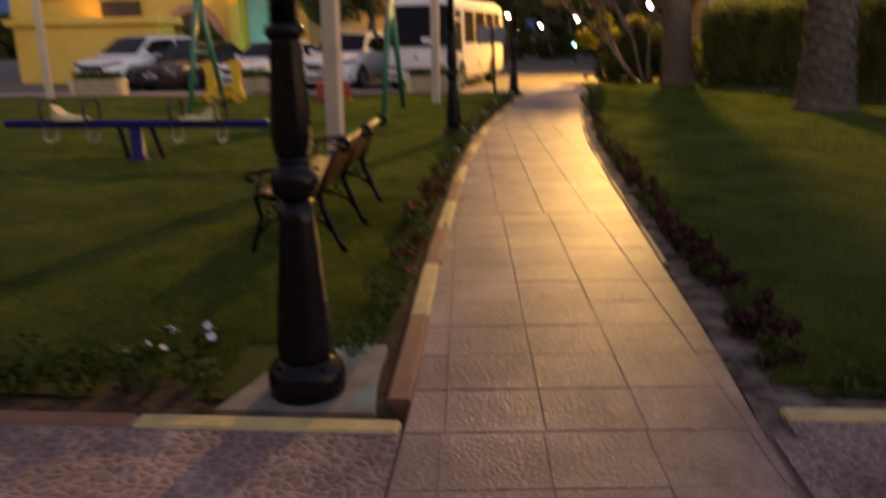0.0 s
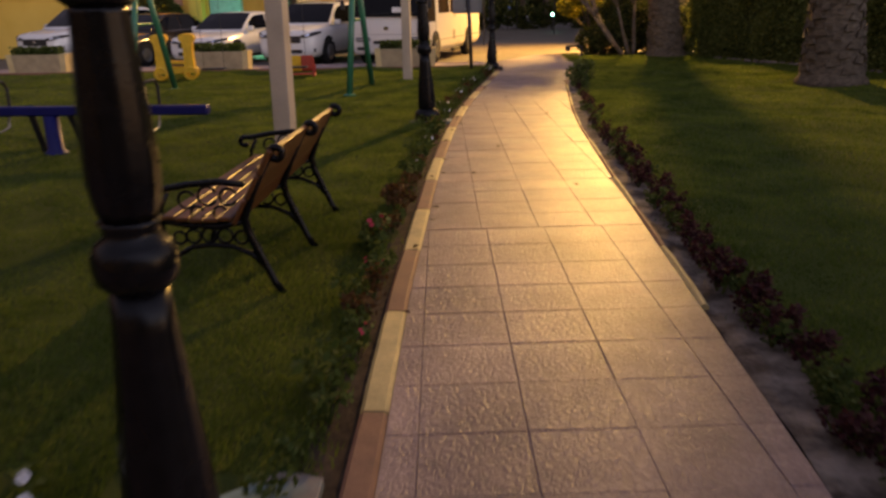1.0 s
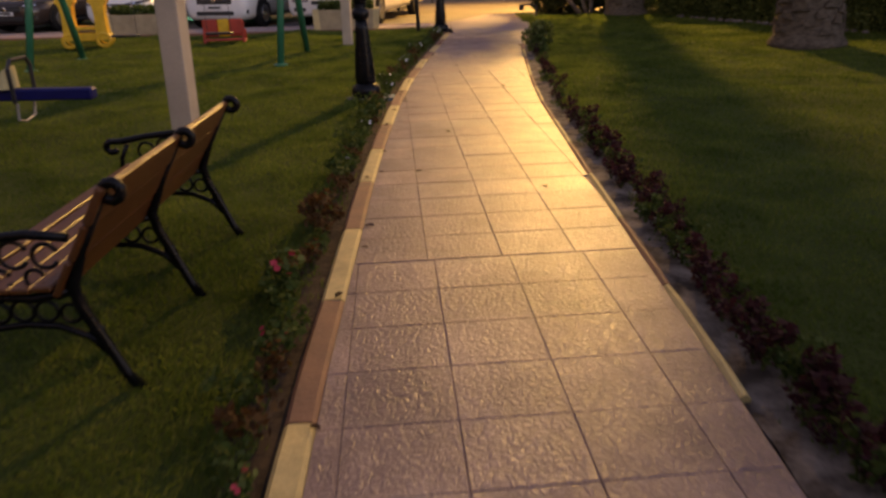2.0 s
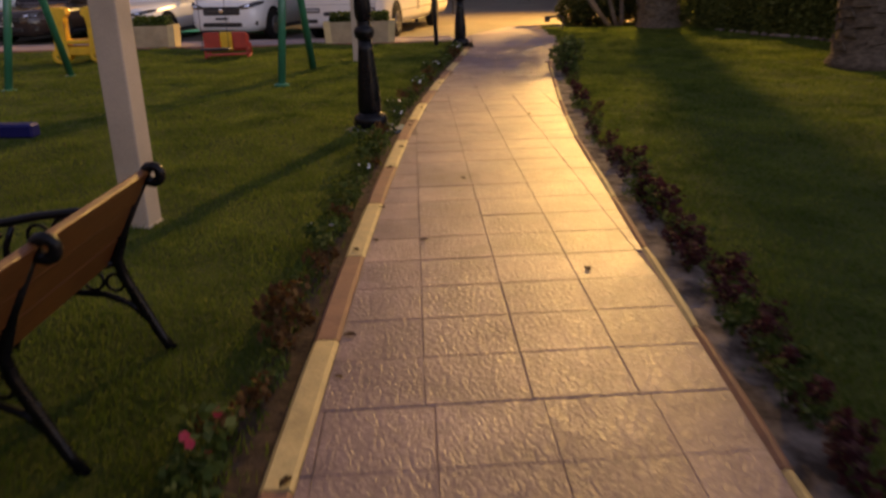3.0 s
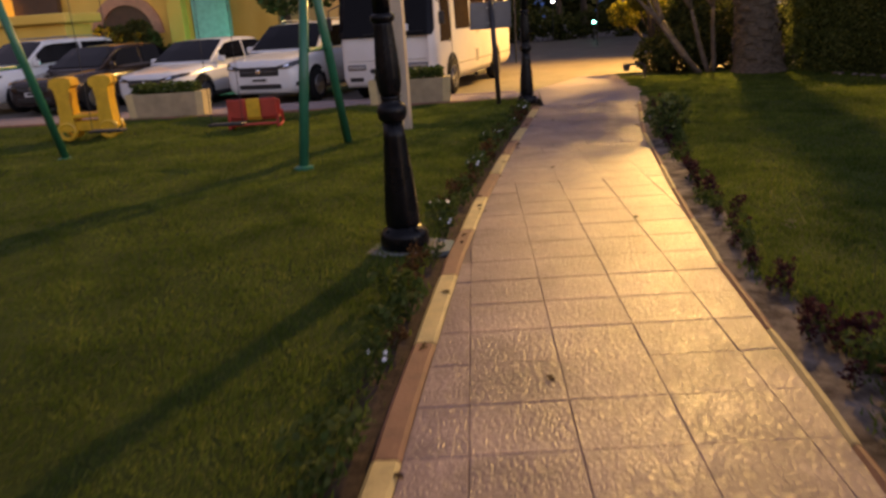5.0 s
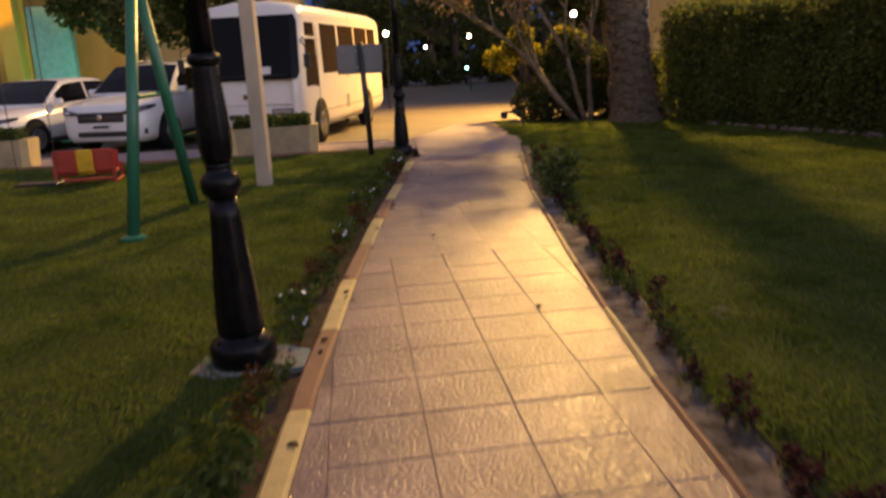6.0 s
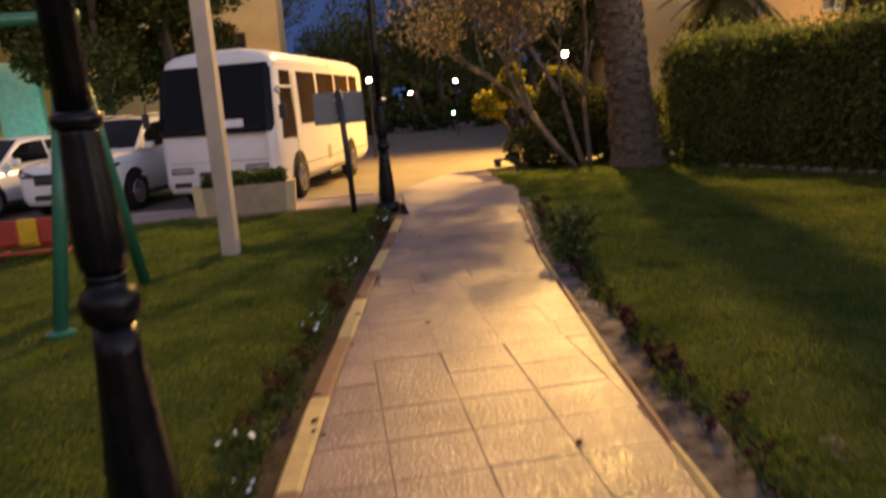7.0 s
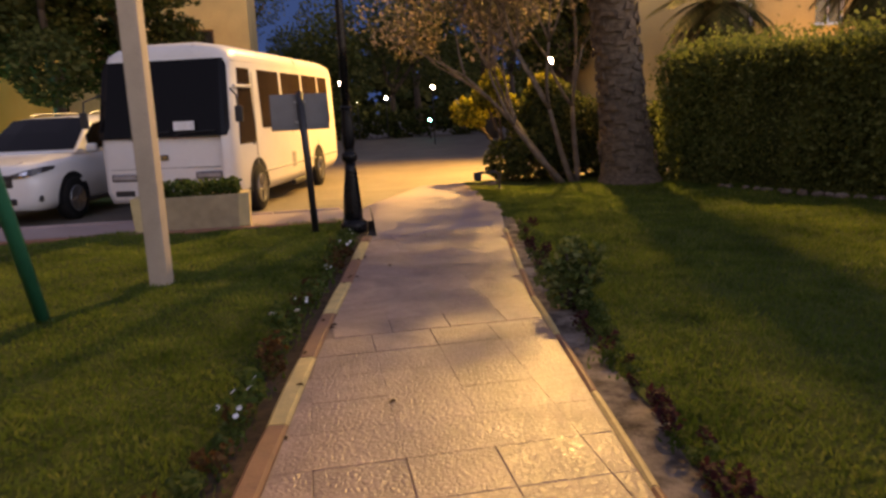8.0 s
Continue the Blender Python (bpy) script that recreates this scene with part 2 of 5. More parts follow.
def leaf(name, a, b, c, rough=0.75, through_light=0.3):
    lf = Mat(name, rough, 0, 0.15)
    lf.colour(lf.mix(lf.ramp(lf.island(), (0.0, a), (0.6, b), (1.0, c)), lf.ramp(lf.noise(1.5, 3), (0.3, (0.65, 0.65, 0.65)), (0.7, (1.1, 1.1, 1.1))), 0.7, "MULTIPLY"))
    thin(lf, through_light)
    return lf.m


M["hedge_leaf"] = leaf("hedge_leaves", (0.10, 0.135, 0.036), (0.19, 0.225, 0.062), (0.26, 0.275, 0.09), 0.75, 0.5)
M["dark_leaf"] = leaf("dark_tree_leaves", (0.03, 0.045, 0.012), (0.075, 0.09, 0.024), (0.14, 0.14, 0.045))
M["pink_leaf"] = leaf("pinkish_pale_leaves", (0.075, 0.075, 0.04), (0.20, 0.17, 0.11), (0.40, 0.30, 0.23))
M["yellow_leaf"] = leaf("yellow_green_shrub_leaves", (0.11, 0.12, 0.02), (0.24, 0.23, 0.035), (0.40, 0.36, 0.06), 0.75, 0.45)
M["bed_leaf"] = leaf("bedding_plant_leaves", (0.035, 0.065, 0.012), (0.07, 0.11, 0.025), (0.13, 0.16, 0.05))
M["bush_leaf"] = leaf("feathery_bush_leaves", (0.05, 0.085, 0.02), (0.11, 0.15, 0.04), (0.19, 0.21, 0.08))
M["purple_leaf"] = leaf("dark_red_leaves", (0.035, 0.012, 0.014), (0.075, 0.022, 0.025), (0.10, 0.05, 0.035))
M["dry_leaf"] = leaf("dry_brown_leaves", (0.06, 0.03, 0.012), (0.11, 0.055, 0.02), (0.16, 0.09, 0.035))
M["petal"] = plain("white_petal", (0.8, 0.8, 0.78), 0.6, vary=0.05, bump=0)
M["red_petal"] = plain("red_petal", (0.5, 0.03, 0.05), 0.6, vary=0.2, bump=0)
M["frond"] = leaf("palm_fronds", (0.04, 0.05, 0.015), (0.10, 0.10, 0.035), (0.17, 0.14, 0.06))


def glow(name, c, power):
    g = Mat(name, 0.4)
    g.colour(c)
    g.b.inputs["Emission Color"].default_value = (*c, 1)
    g.b.inputs["Emission Strength"].default_value = power
    return g.m


M["globe"] = glow("lit_white_globe", (1.0, 0.95, 0.82), GLOBE)
M["tealglow"] = glow("lit_teal_lamp", (0.10, 0.9, 0.75), GLOBE * 0.5)

# ---- mesh helpers ----


def thing(name, place=(0, 0, 0), turn=0.0, label="", category="", group="", kind=""):
    ob = new(name)
    ob.empty_display_size = 0.2
    ob.matrix_basis = pose(*place, 0, 0, turn)
    return tagged(ob, label, category, group, kind)


def mesh_of(bm, name, material, smooth=False):
    me = bpy.data.meshes.new(name)
    bm.normal_update()
    bm.to_mesh(me)
    bm.free()
    me.materials.append(material)
    if smooth:
        me.shade_smooth()
    return me


def part(name, bm, material, parent, label="", smooth=False):
    ob = new(name, mesh_of(bm, name, material, smooth))
    ob.parent = parent
    return tagged(ob, label)


def solid(name, bm, material, label, category="", kind="", group="", smooth=False):
    return tagged(new(name, mesh_of(bm, name, material, smooth)), label, category, group, kind)


def box(bm, c, s, bevel=0.0, m=None, seg=1):
    r = bmesh.ops.create_cube(bm, size=1.0)
    vs = r["verts"]
    mat = Matrix.Translation(c) @ Matrix.Diagonal((*s, 1))
    if m is not None:
        mat = m @ mat
    bmesh.ops.transform(bm, matrix=mat, verts=vs)
    if bevel:
        es = list({e for v in vs for e in v.link_edges})
        bmesh.ops.bevel(bm, geom=es, offset=bevel, segments=seg, affect="EDGES", profile=0.5)
    return bm


def loft(bm, rings, closed=True, cap=True):
    """Join rings of points (each the same count) into a skin."""
    rows = [[bm.verts.new(p) for p in ring] for ring in rings]
    n = len(rows[0])
    for a, b in zip(rows, rows[1:]):
        for i in range(n if closed else n - 1):
            j = (i + 1) % n
            bm.faces.new((a[i], a[j], b[j], b[i]))
    if cap and closed:
        bm.faces.new(rows[0][::-1])
        bm.faces.new(rows[-1])
    return bm


def lathe(bm, profile, seg=20, centre=(0, 0, 0)):
    """profile: (radius, z) from below to above."""
    cx, cy, cz = centre
    return loft(bm, [[(cx + r * math.cos(2 * math.pi * i / seg), cy + r * math.sin(2 * math.pi * i / seg), cz + z) for i in range(seg)] for r, z in profile])


def tube(bm, pts, radius, seg=8, closed=False):
    """A round bar along points; radius may be one number or one a point."""
    pts = [Vector(p) for p in pts]
    rad = radius if isinstance(radius, (list, tuple)) else [radius] * len(pts)
    rings, up = [], None
    n = len(pts)
    for i, p in enumerate(pts):
        a = pts[i - 1] if (i or closed) else p
        b = pts[(i + 1) % n] if (i < n - 1 or closed) else p
        d = (b - a).normalized()
        if up is None:
            up = d.orthogonal().normalized()
        up = (up - d * up.dot(d)).normalized()
        side = d.cross(up)
        rings.append([p + (up * math.cos(2 * math.pi * k / seg) + side * math.sin(2 * math.pi * k / seg)) * rad[i] for k in range(seg)])
    if closed:
        rings.append(rings[0])
        return loft(bm, rings, True, False)
    return loft(bm, rings)


def arc(c, r, a0, a1, n, plane="xz", off=0.0):
    out = []
    for i in range(n + 1):
        a = radians(a0 + (a1 - a0) * i / n)
        u, v = c[0] + r * math.cos(a), c[1] + r * math.sin(a)
        out.append((u, off, v) if plane == "xz" else (u, v, off) if plane == "xy" else (off, u, v))
    return out


def soup(name, verts, faces, material):
    """A mesh straight from number arrays, for leaves and blades."""
    me = bpy.data.meshes.new(name)
    nf, k = faces.shape
    me.vertices.add(len(verts))
    me.vertices.foreach_set("co", np.asarray(verts, np.float32).ravel())
    me.loops.add(nf * k)
    me.loops.foreach_set("vertex_index", faces.astype(np.int32).ravel())
    me.polygons.add(nf)
    me.polygons.foreach_set("loop_start", np.arange(0, nf * k, k, dtype=np.int32))
    me.polygons.foreach_set("loop_total", np.full(nf, k, np.int32))
    me.update(calc_edges=True)
    me.materials.append(material)
    return me


def leaves(name, centres, size, material, rng, long=1.8, droop=0.0):
    """Small folded leaves at the given places, each a bent pair of triangles."""
    n = len(centres)
    d = rng.normal(size=(n, 3))
    d[:, 2] = d[:, 2] * 0.7 - droop
    d /= np.linalg.norm(d, axis=1)[:, None]
    s = np.cross(d, rng.normal(size=(n, 3)))
    s /= np.linalg.norm(s, axis=1)[:, None]
    nn = np.cross(d, s)
    k = (size * rng.uniform(0.6, 1.3, n))[:, None]
    p = np.stack([centres - d * k * long / 2, centres + s * k * 0.5 + nn * k * 0.12, centres + d * k * long / 2, centres - s * k * 0.5 + nn * k * 0.12], 1)
    f = np.arange(4 * n).reshape(n, 4)
    return soup(name, p.reshape(-1, 3), f, material)


def clumps(rng, blobs, n):
    """Places for leaves in a crown made of uneven clumps: blobs of (x, y, z, radius)."""
    b = np.array(blobs, float)
    w = b[:, 3] ** 2
    i = rng.choice(len(b), n, p=w / w.sum())
    d = rng.normal(size=(n, 3))
    d /= np.linalg.norm(d, axis=1)[:, None]
    r = b[i, 3] * rng.uniform(0.45, 1.05, n) ** 0.6
    return b[i, :3] + d * r[:, None]


def edge(table, y):
    for (y0, x0), (y1, x1) in zip(table, table[1:]):
        if y <= y1:
            k = (y - y0) / (y1 - y0)
            return x0 + (x1 - x0) * k
    return table[-1][1]


PATH_L = [(1.4, -0.36), (3.1, -0.36), (5.3, -0.415), (8.0, -0.42), (9.4, -0.40), (11.3, -0.34), (13.0, -0.235), (15.0, -0.06), (16.0, 0.045), (17.1, 0.17), (19.9, 0.45)]
PATH_R = [(1.4, 0.98), (2.8, 1.0), (3.6, 1.03), (6.1, 1.06), (8.3, 1.09), (9.5, 1.12), (11.0, 1.15), (12.1, 1.21), (13.2, 1.28), (14.8, 1.41), (16.2, 1.52), (18.6, 1.84), (19.9, 2.02)]
END = 19.4


def left_x(y):
    return edge(PATH_L, y)


def right_x(y):
    return edge(PATH_R, y)


def sheet(bm, fx0, fx1, y0, y1, nx, ny, z):
    """A strip between two edges, in a grid, with height z(x, y)."""
    rows = []
    for j in range(ny + 1):
        y = y0 + (y1 - y0) * j / ny
        a, b = fx0(y), fx1(y)
        rows.append([bm.verts.new((a + (b - a) * i / nx, y, z(a + (b - a) * i / nx, y))) for i in range(nx + 1)])
    for r, s in zip(rows, rows[1:]):
        for i in range(nx):
            bm.faces.new((r[i], r[i + 1], s[i + 1], s[i]))
    return bm


def bumpy(amp, scale, base):
    return lambda x, y: base + amp * noise.noise(Vector((x * scale, y * scale, base * 50)))


# ---- ground, lawns, beds, path ----
LAWN = -0.012
bm = bmesh.new()
sheet(bm, lambda y: -900, lambda y: 900, -300, 1500, 8, 8, lambda x, y: -0.16)
solid("ground", bm, M["ground"], "dark sandy ground reaching the horizon", "ground", "structure")
bm = bmesh.new()
sheet(bm, lambda y: -70, lambda y: 60, 22.2, 98, 60, 60, bumpy(0.02, 0.3, -0.10))
solid("road", bm, M["asphalt"], "worn grey asphalt car park and road", "road", "structure")
KERB = 0.11


def lawn_z(x, y):
    """Height of the uneven lawn, flat beside the path."""
    d = np.maximum(np.interp(y, [p[0] for p in PATH_L], [p[1] for p in PATH_L]) - x, x - np.interp(y, [p[0] for p in PATH_R], [p[1] for p in PATH_R]))
    wx, wy = x + 0.35 * np.sin(y * 1.7), y + 0.4 * np.sin(x * 1.3 + 1.0)
    w = 0.014 * np.sin(wx * 1.9 + wy * 0.7) + 0.014 * np.sin(wy * 2.6 - wx * 1.1 + 2) + 0.009 * np.sin(wx * 4.3 + wy * 1.9 + 1) + 0.007 * np.sin(wy * 6.1 - wx * 2.3)
    return LAWN + np.clip((d - 0.35) / 0.9, 0, 1) * w


def lawn_in(y):
    return left_x(y) - KERB - 0.17 - 0.05 * noise.noise(Vector((0, y * 1.3, 3)))


def lawn_out(y):
    return right_x(y) + 0.27 + 0.13 * noise.noise(Vector((5, y * 1.1, 3)))


bm = bmesh.new()
sheet(bm, lambda y: -34, lawn_in, 3.045, 20.7, 150, 130, lambda x, y: float(lawn_z(x, y)))
solid("lawn", bm, M["turf"], "mown green lawn beside the play equipment", "lawn", "structure", smooth=True)
bm = bmesh.new()
sheet(bm, lawn_out, lambda y: 16.0, 3.185, 25.2, 70, 150, lambda x, y: float(lawn_z(x, y)))
solid("lawn", bm, M["turf"], "mown green lawn running up to the hedge", "lawn", "structure", smooth=True)
bm = bmesh.new()
sheet(bm, lambda y: left_x(y) - KERB - 0.5, lambda y: left_x(y) - KERB + 0.02, 2.94, 20.3, 6, 160, bumpy(0.02, 4, -0.035))
solid("flower_bed", bm, M["soil"], "narrow strip of dark soil along the kerb", "flower bed", "structure", smooth=True)
bm = bmesh.new()
sheet(bm, lambda y: right_x(y) + 0.02, lambda y: right_x(y) + 0.7, 2.79, 25.2, 8, 165, bumpy(0.022, 4, -0.026))
solid("flower_bed", bm, M["sand"], "strip of pale sandy soil along the path", "flower bed", "structure", smooth=True)
bm = bmesh.new()
sheet(bm, lambda y: -34, lambda y: -1.14, 2.83, 3.22, 100, 4, bumpy(0.02, 4, -0.03))
solid("flower_bed", bm, M["soil"], "soil bed with white flowers behind the kerb", "flower bed", "structure", smooth=True)

# path bed under the tiles, then pieces of the stamped surface
path = thing("path", label="winding garden path of tan stamped concrete tiles", category="path", kind="structure")
bm = bmesh.new()
sheet(bm, lambda y: left_x(y) - 0.005, lambda y: right_x(y) + 0.005, 1.4, END, 4, 120, lambda x, y: -0.009)
part("path_bed", bm, M["joint"], path)


def tile_mesh(pts, z, gap, drop=0.012, rim=0.0035):
    """One slab with a rounded rim: pts counter-clockwise corners."""
    c = Vector((sum(p[0] for p in pts) / len(pts), sum(p[1] for p in pts) / len(pts), 0))
    bm = bmesh.new()
    rings = []
    for inset, h in ((gap, -drop), (gap, -rim), (gap + rim * 0.86, 0.0)):
        ring = []
        for x, y in pts:
            d = Vector((x, y, 0)) - c
            ln = max(d.length, 1e-4)
            ring.append((x - d.x / ln * inset * 1.3, y - d.y / ln * inset * 1.3, z + h))
        rings.append(ring)
    rows = [[bm.verts.new(p) for p in r] for r in rings]
    n = len(pts)
    for a, b in zip(rows, rows[1:]):
        for i in range(n):
            bm.faces.new((a[i], a[(i + 1) % n], b[(i + 1) % n], b[i]))
    bm.faces.new(rows[-1])
    return bm


def askew(x):
    """The cross joints run a little off square to the path."""
    return 0.08 * (x - 0.35)


rt = random.Random(4)
SECTIONS = [(1.64, 2.8, 0.17, 2.8, 3), (2.8, 6.531, 0.13, 3.85, 10), (6.531, 10.934, 0.33, 6.86, 12), (10.934, 15.421, 0.50, 11.2, 12), (15.421, END, 0.80, 15.75, 12)]
for y0, y1, x2, yr, rows_n in SECTIONS:
    step = (y1 - y0) / rows_n
    for j in range(rows_n):
        ya, yb = y0 + j * step, y0 + (j + 1) * step
        for i in range(-4, 6):
            def line(k, y):
                x = x2 + 0.39 * k - 0.0514 * (y - yr)
                return min(max(x, left_x(y)), right_x(y))
            xa, xb, xc, xd = line(i, ya), line(i + 1, ya), line(i + 1, yb), line(i, yb)
            quad = [(xa, ya + askew(xa)), (xb, ya + askew(xb)), (xc, yb + askew(xc)), (xd, yb + askew(xd))]
            if quad[1][0] - quad[0][0] < 0.012 or quad[2][0] - quad[3][0] < 0.012:
                continue
            end = 0.006 if j in (0, rows_n - 1) else 0.0
            if end and j == 0:
                quad[0], quad[1] = (quad[0][0], quad[0][1] + end), (quad[1][0], quad[1][1] + end)
            gap = rt.choice((0.0, 0.0, 0.0003, 0.0006, 0.0016))
            # beyond the worn middle stretch the joints are nearly filled with sealer
            filled = ya > 13.2 and j not in (0, rows_n - 1)
            part("tile", tile_mesh(quad, rt.uniform(-0.0006, 0.0006) if filled else rt.uniform(-0.0015, 0.0015), 0.0 if filled else gap, rim=0.0009 if filled else 0.0035), M["path"], path)

walkway = thing("walkway", label="cross walk of dark mauve stamped concrete", category="walkway", kind="structure")
bm = bmesh.new()
sheet(bm, lambda y: -30, lambda y: 30, -6, 2.8, 4, 4, lambda x, y: -0.018)
part("path_bed", bm, M["joint"], walkway)
for j in range(5):
    for i in range(-9, 9):
        xa, ya = i * 0.58 + 0.05 - (3 - j) * 0.03, 2.22 - j * 0.58
        yb = ya + 0.58
        if j == 0 and xa > 0.9:
            yb = 2.968
        # the garden path's own tiles run on through the two nearest rows
        spans = ((xa, min(xa + 0.58, -0.37)), (max(xa, 1.03), xa + 0.58)) if j < 2 else ((xa, xa + 0.58),)
        for x0, x1 in spans:
            if x1 - x0 > 0.02:
                part("tile", tile_mesh([(x0, ya), (x1, ya), (x1, yb), (x0, yb)], -0.001, 0.0015), M["front"], walkway)
# unseen wall added behind the walk to hold back the low sky glow
bm = bmesh.new()
box(bm, (0, -5.2, 2.7), (44, 0.35, 5.7))
solid("wall_south", bm, M["tan_render"], "plain tan wall added out of view to hold back low sky light", "wall", "structure")

bm = bmesh.new()
sheet(bm, lambda y: 0.46 if y < 22.2 else 0.32 + (y - 22.2) * 0.43, lambda y: 1.97 + (y - END) * 0.17, END, 24.9, 20, 30, bumpy(0.006, 1.5, -0.012))
solid("pavement", bm, M["apron"], "mauve paved apron where the path meets the road", "pavement", "structure")
bm = bmesh.new()
sheet(bm, lambda y: -34, lambda y: 0.44, 20.81, 22.2, 60, 4, lambda x, y: -0.02)
solid("pavement", bm, M["apron"], "narrow pinkish pavement along the car park", "pavement", "structure")
bm = bmesh.new()
for i in range(34):
    box(bm, (-33.5 + i, 22.27, -0.06), (0.985, 0.14, 0.12), 0.012)
solid("kerb", bm, M["apron"], "concrete kerb between pavement and car park", "kerb", "structure")
bm = bmesh.new()
for i in range(34):
    box(bm, (-33.5 + i, 20.75, -0.03), (0.985, 0.12, 0.1), 0.012)
solid("kerb", bm, M["brown_kerb"], "low terracotta kerb at the lawn's far edge", "kerb", "structure")


def kerb_block(parent, fx, ya, yb, width, top, material, seg=5):
    """A kerb stone that follows the curved edge of the path."""
    bm = bmesh.new()
    rings = []
    for k in range(seg + 1):
        y = ya + (yb - ya) * k / seg
        e = 0.012 if k in (0, seg) else 0.0
        a, b = fx(y), fx(y) + width
        a, b = min(a, b), max(a, b)
        t = top - e * 0.7 + 0.004 * noise.noise(Vector((a * 9, y * 2, 0)))
        rings.append([(a + 0.002, y, -0.14), (b - 0.002, y, -0.14), (b, y, t - 0.014), (b - 0.016, y, t), (a + 0.016, y, t), (a, y, t - 0.014)])
    loft(bm, rings)
    part("kerb_stone", bm, material, parent)


kerb_l = thing("kerb", label="low kerb of alternating yellow and terracotta painted blocks", category="kerb", kind="structure")
y, k = 3.024, 1
while y < 19.3:
    kerb_block(kerb_l, lambda q: left_x(q) - KERB - 0.003, y + 0.005, min(y + 0.995, 19.4), KERB, 0.013, M["yellow_kerb" if k % 2 == 0 else "brown_kerb"])
    y += 1.001
    k += 1
kerb_r = thing("kerb", label="thin half-buried kerb with faded yellow and brown paint", category="kerb", kind="structure")
y, k = 5.117, 0
while y < 19.3:
    kerb_block(kerb_r, lambda q: right_x(q) + 0.004, y + 0.005, min(y + 0.995, 19.4), 0.045, 0.006, M["yellow_kerb" if k % 2 == 0 else "brown_kerb"])
    y += 1.001
    k += 1
kerb_f = thing("kerb", label="faded yellow and brown painted kerb in front of the flower bed", category="kerb", kind="structure")


def cross_block(parent, xa, xb, y, material):
    bm = bmesh.new()
    box(bm, ((xa + xb) / 2, y, -0.07), (xb - xa - 0.01, 0.11, 0.16), 0.014)
    part("kerb_stone", bm, material, parent)


for xa, xb, name in ((-1.45, -0.375, "yellow_kerb"), (-2.9, -1.45, "brown_kerb"), (-4.3, -2.9, "yellow_kerb"), (1.12, 2.6, "yellow_kerb"), (2.6, 4.0, "brown_kerb"), (4.0, 5.4, "yellow_kerb")):
    cross_block(kerb_f, xa, xb, 2.79 if xa < 0 else 2.98, M[name])

# ---- lamp posts ----
POST = [(0.16, 0.0), (0.165, 0.03), (0.165, 0.085), (0.15, 0.12), (0.118, 0.135), (0.112, 0.15), (0.117, 0.17), (0.116, 0.25), (0.105, 0.40), (0.088, 0.58), (0.074, 0.74), (0.066, 0.84)]
KNOP = [(0.068, 0.84), (0.090, 0.86), (0.096, 0.89), (0.096, 0.92), (0.082, 0.95), (0.062, 0.965), (0.062, 0.985), (0.070, 1.0)]
VASE = [(0.060, 1.0), (0.072, 1.03), (0.080, 1.08), (0.081, 1.13), (0.076, 1.22), (0.067, 1.34), (0.060, 1.44), (0.060, 1.455)]
RING = [(0.062, 1.455), (0.074, 1.465), (0.078, 1.48), (0.074, 1.50), (0.062, 1.51)]
SHAFT = [(0.056, 1.51), (0.052, 2.2), (0.045, 3.1), (0.045, 3.3)]


def fluted(bm, profile, flutes=12, depth=0.05, seg=48):
    rings = []
    for r, z in profile:
        rings.append([((r * (1 - depth * (0.5 + 0.5 * math.cos(flutes * 2 * math.pi * i / seg)))) * math.cos(2 * math.pi * i / seg), (r * (1 - depth * (0.5 + 0.5 * math.cos(flutes * 2 * math.pi * i / seg)))) * math.sin(2 * math.pi * i / seg), z) for i in range(seg)])
    return loft(bm, rings)


def lamp_post(place):
    ob = thing("lamp_post", place, 0, "black cast-iron lamp post with turned rings on a concrete pad", "lamp post", "lamp posts along the path")
    part("base", lathe(bmesh.new(), POST[:6], 32), M["iron"], ob, smooth=True)
    part("pedestal", fluted(bmesh.new(), POST[5:], 8, 0.04), M["iron"], ob, smooth=True)
    part("knop", lathe(bmesh.new(), KNOP, 32), M["iron"], ob, smooth=True)
    part("vase", fluted(bmesh.new(), VASE, 10, 0.06), M["iron"], ob, smooth=True)
    part("collar", lathe(bmesh.new(), RING, 28), M["iron"], ob, smooth=True)
    part("shaft", fluted(bmesh.new(), SHAFT, 8, 0.08), M["iron"], ob, smooth=True)
    for i in range(4):
        a = radians(45 + 90 * i)
        part("bolt", lathe(bmesh.new(), [(0.012, 0.11), (0.012, 0.135), (0.005, 0.14)], 6, (0.135 * math.cos(a), 0.135 * math.sin(a), 0)), M["iron"], ob)
    return ob


post = lamp_post((-0.82, 3.10, 0.008))
copy_thing(post, pose(-0.75, 11.66, 0.006, 0, -1.2, 0))
copy_thing(post, pose(0.20, 19.90, 0.0, 0, 0, 20))


def pad(outline, label):
    bm = bmesh.new()
    loft(bm, [[(x, y, -0.1) for x, y in outline], [(x, y, -0.002) for x, y in outline], [(x * 0.99 + 0.01 * outline[0][0], y, 0.002) for x, y in outline]])
    solid("concrete_pad", bm, M["pad"], label, "concrete pad", "structure")


pad([(-1.16, 2.898), (-0.50, 2.898), (-0.54, 3.22), (-0.55, 3.605), (-0.68, 3.64), (-0.9, 3.465), (-1.05, 3.29)], "rough concrete pad with turquoise paint stains under a lamp post")
pad([(-1.0, 11.522), (-0.86, 11.452), (-0.70, 11.48), (-0.44, 11.522), (-0.43, 11.76), (-0.58, 11.851), (-0.78, 11.865), (-0.97, 11.732)], "rough pale concrete pad with turquoise stains under a lamp post")

# ---- bench ----


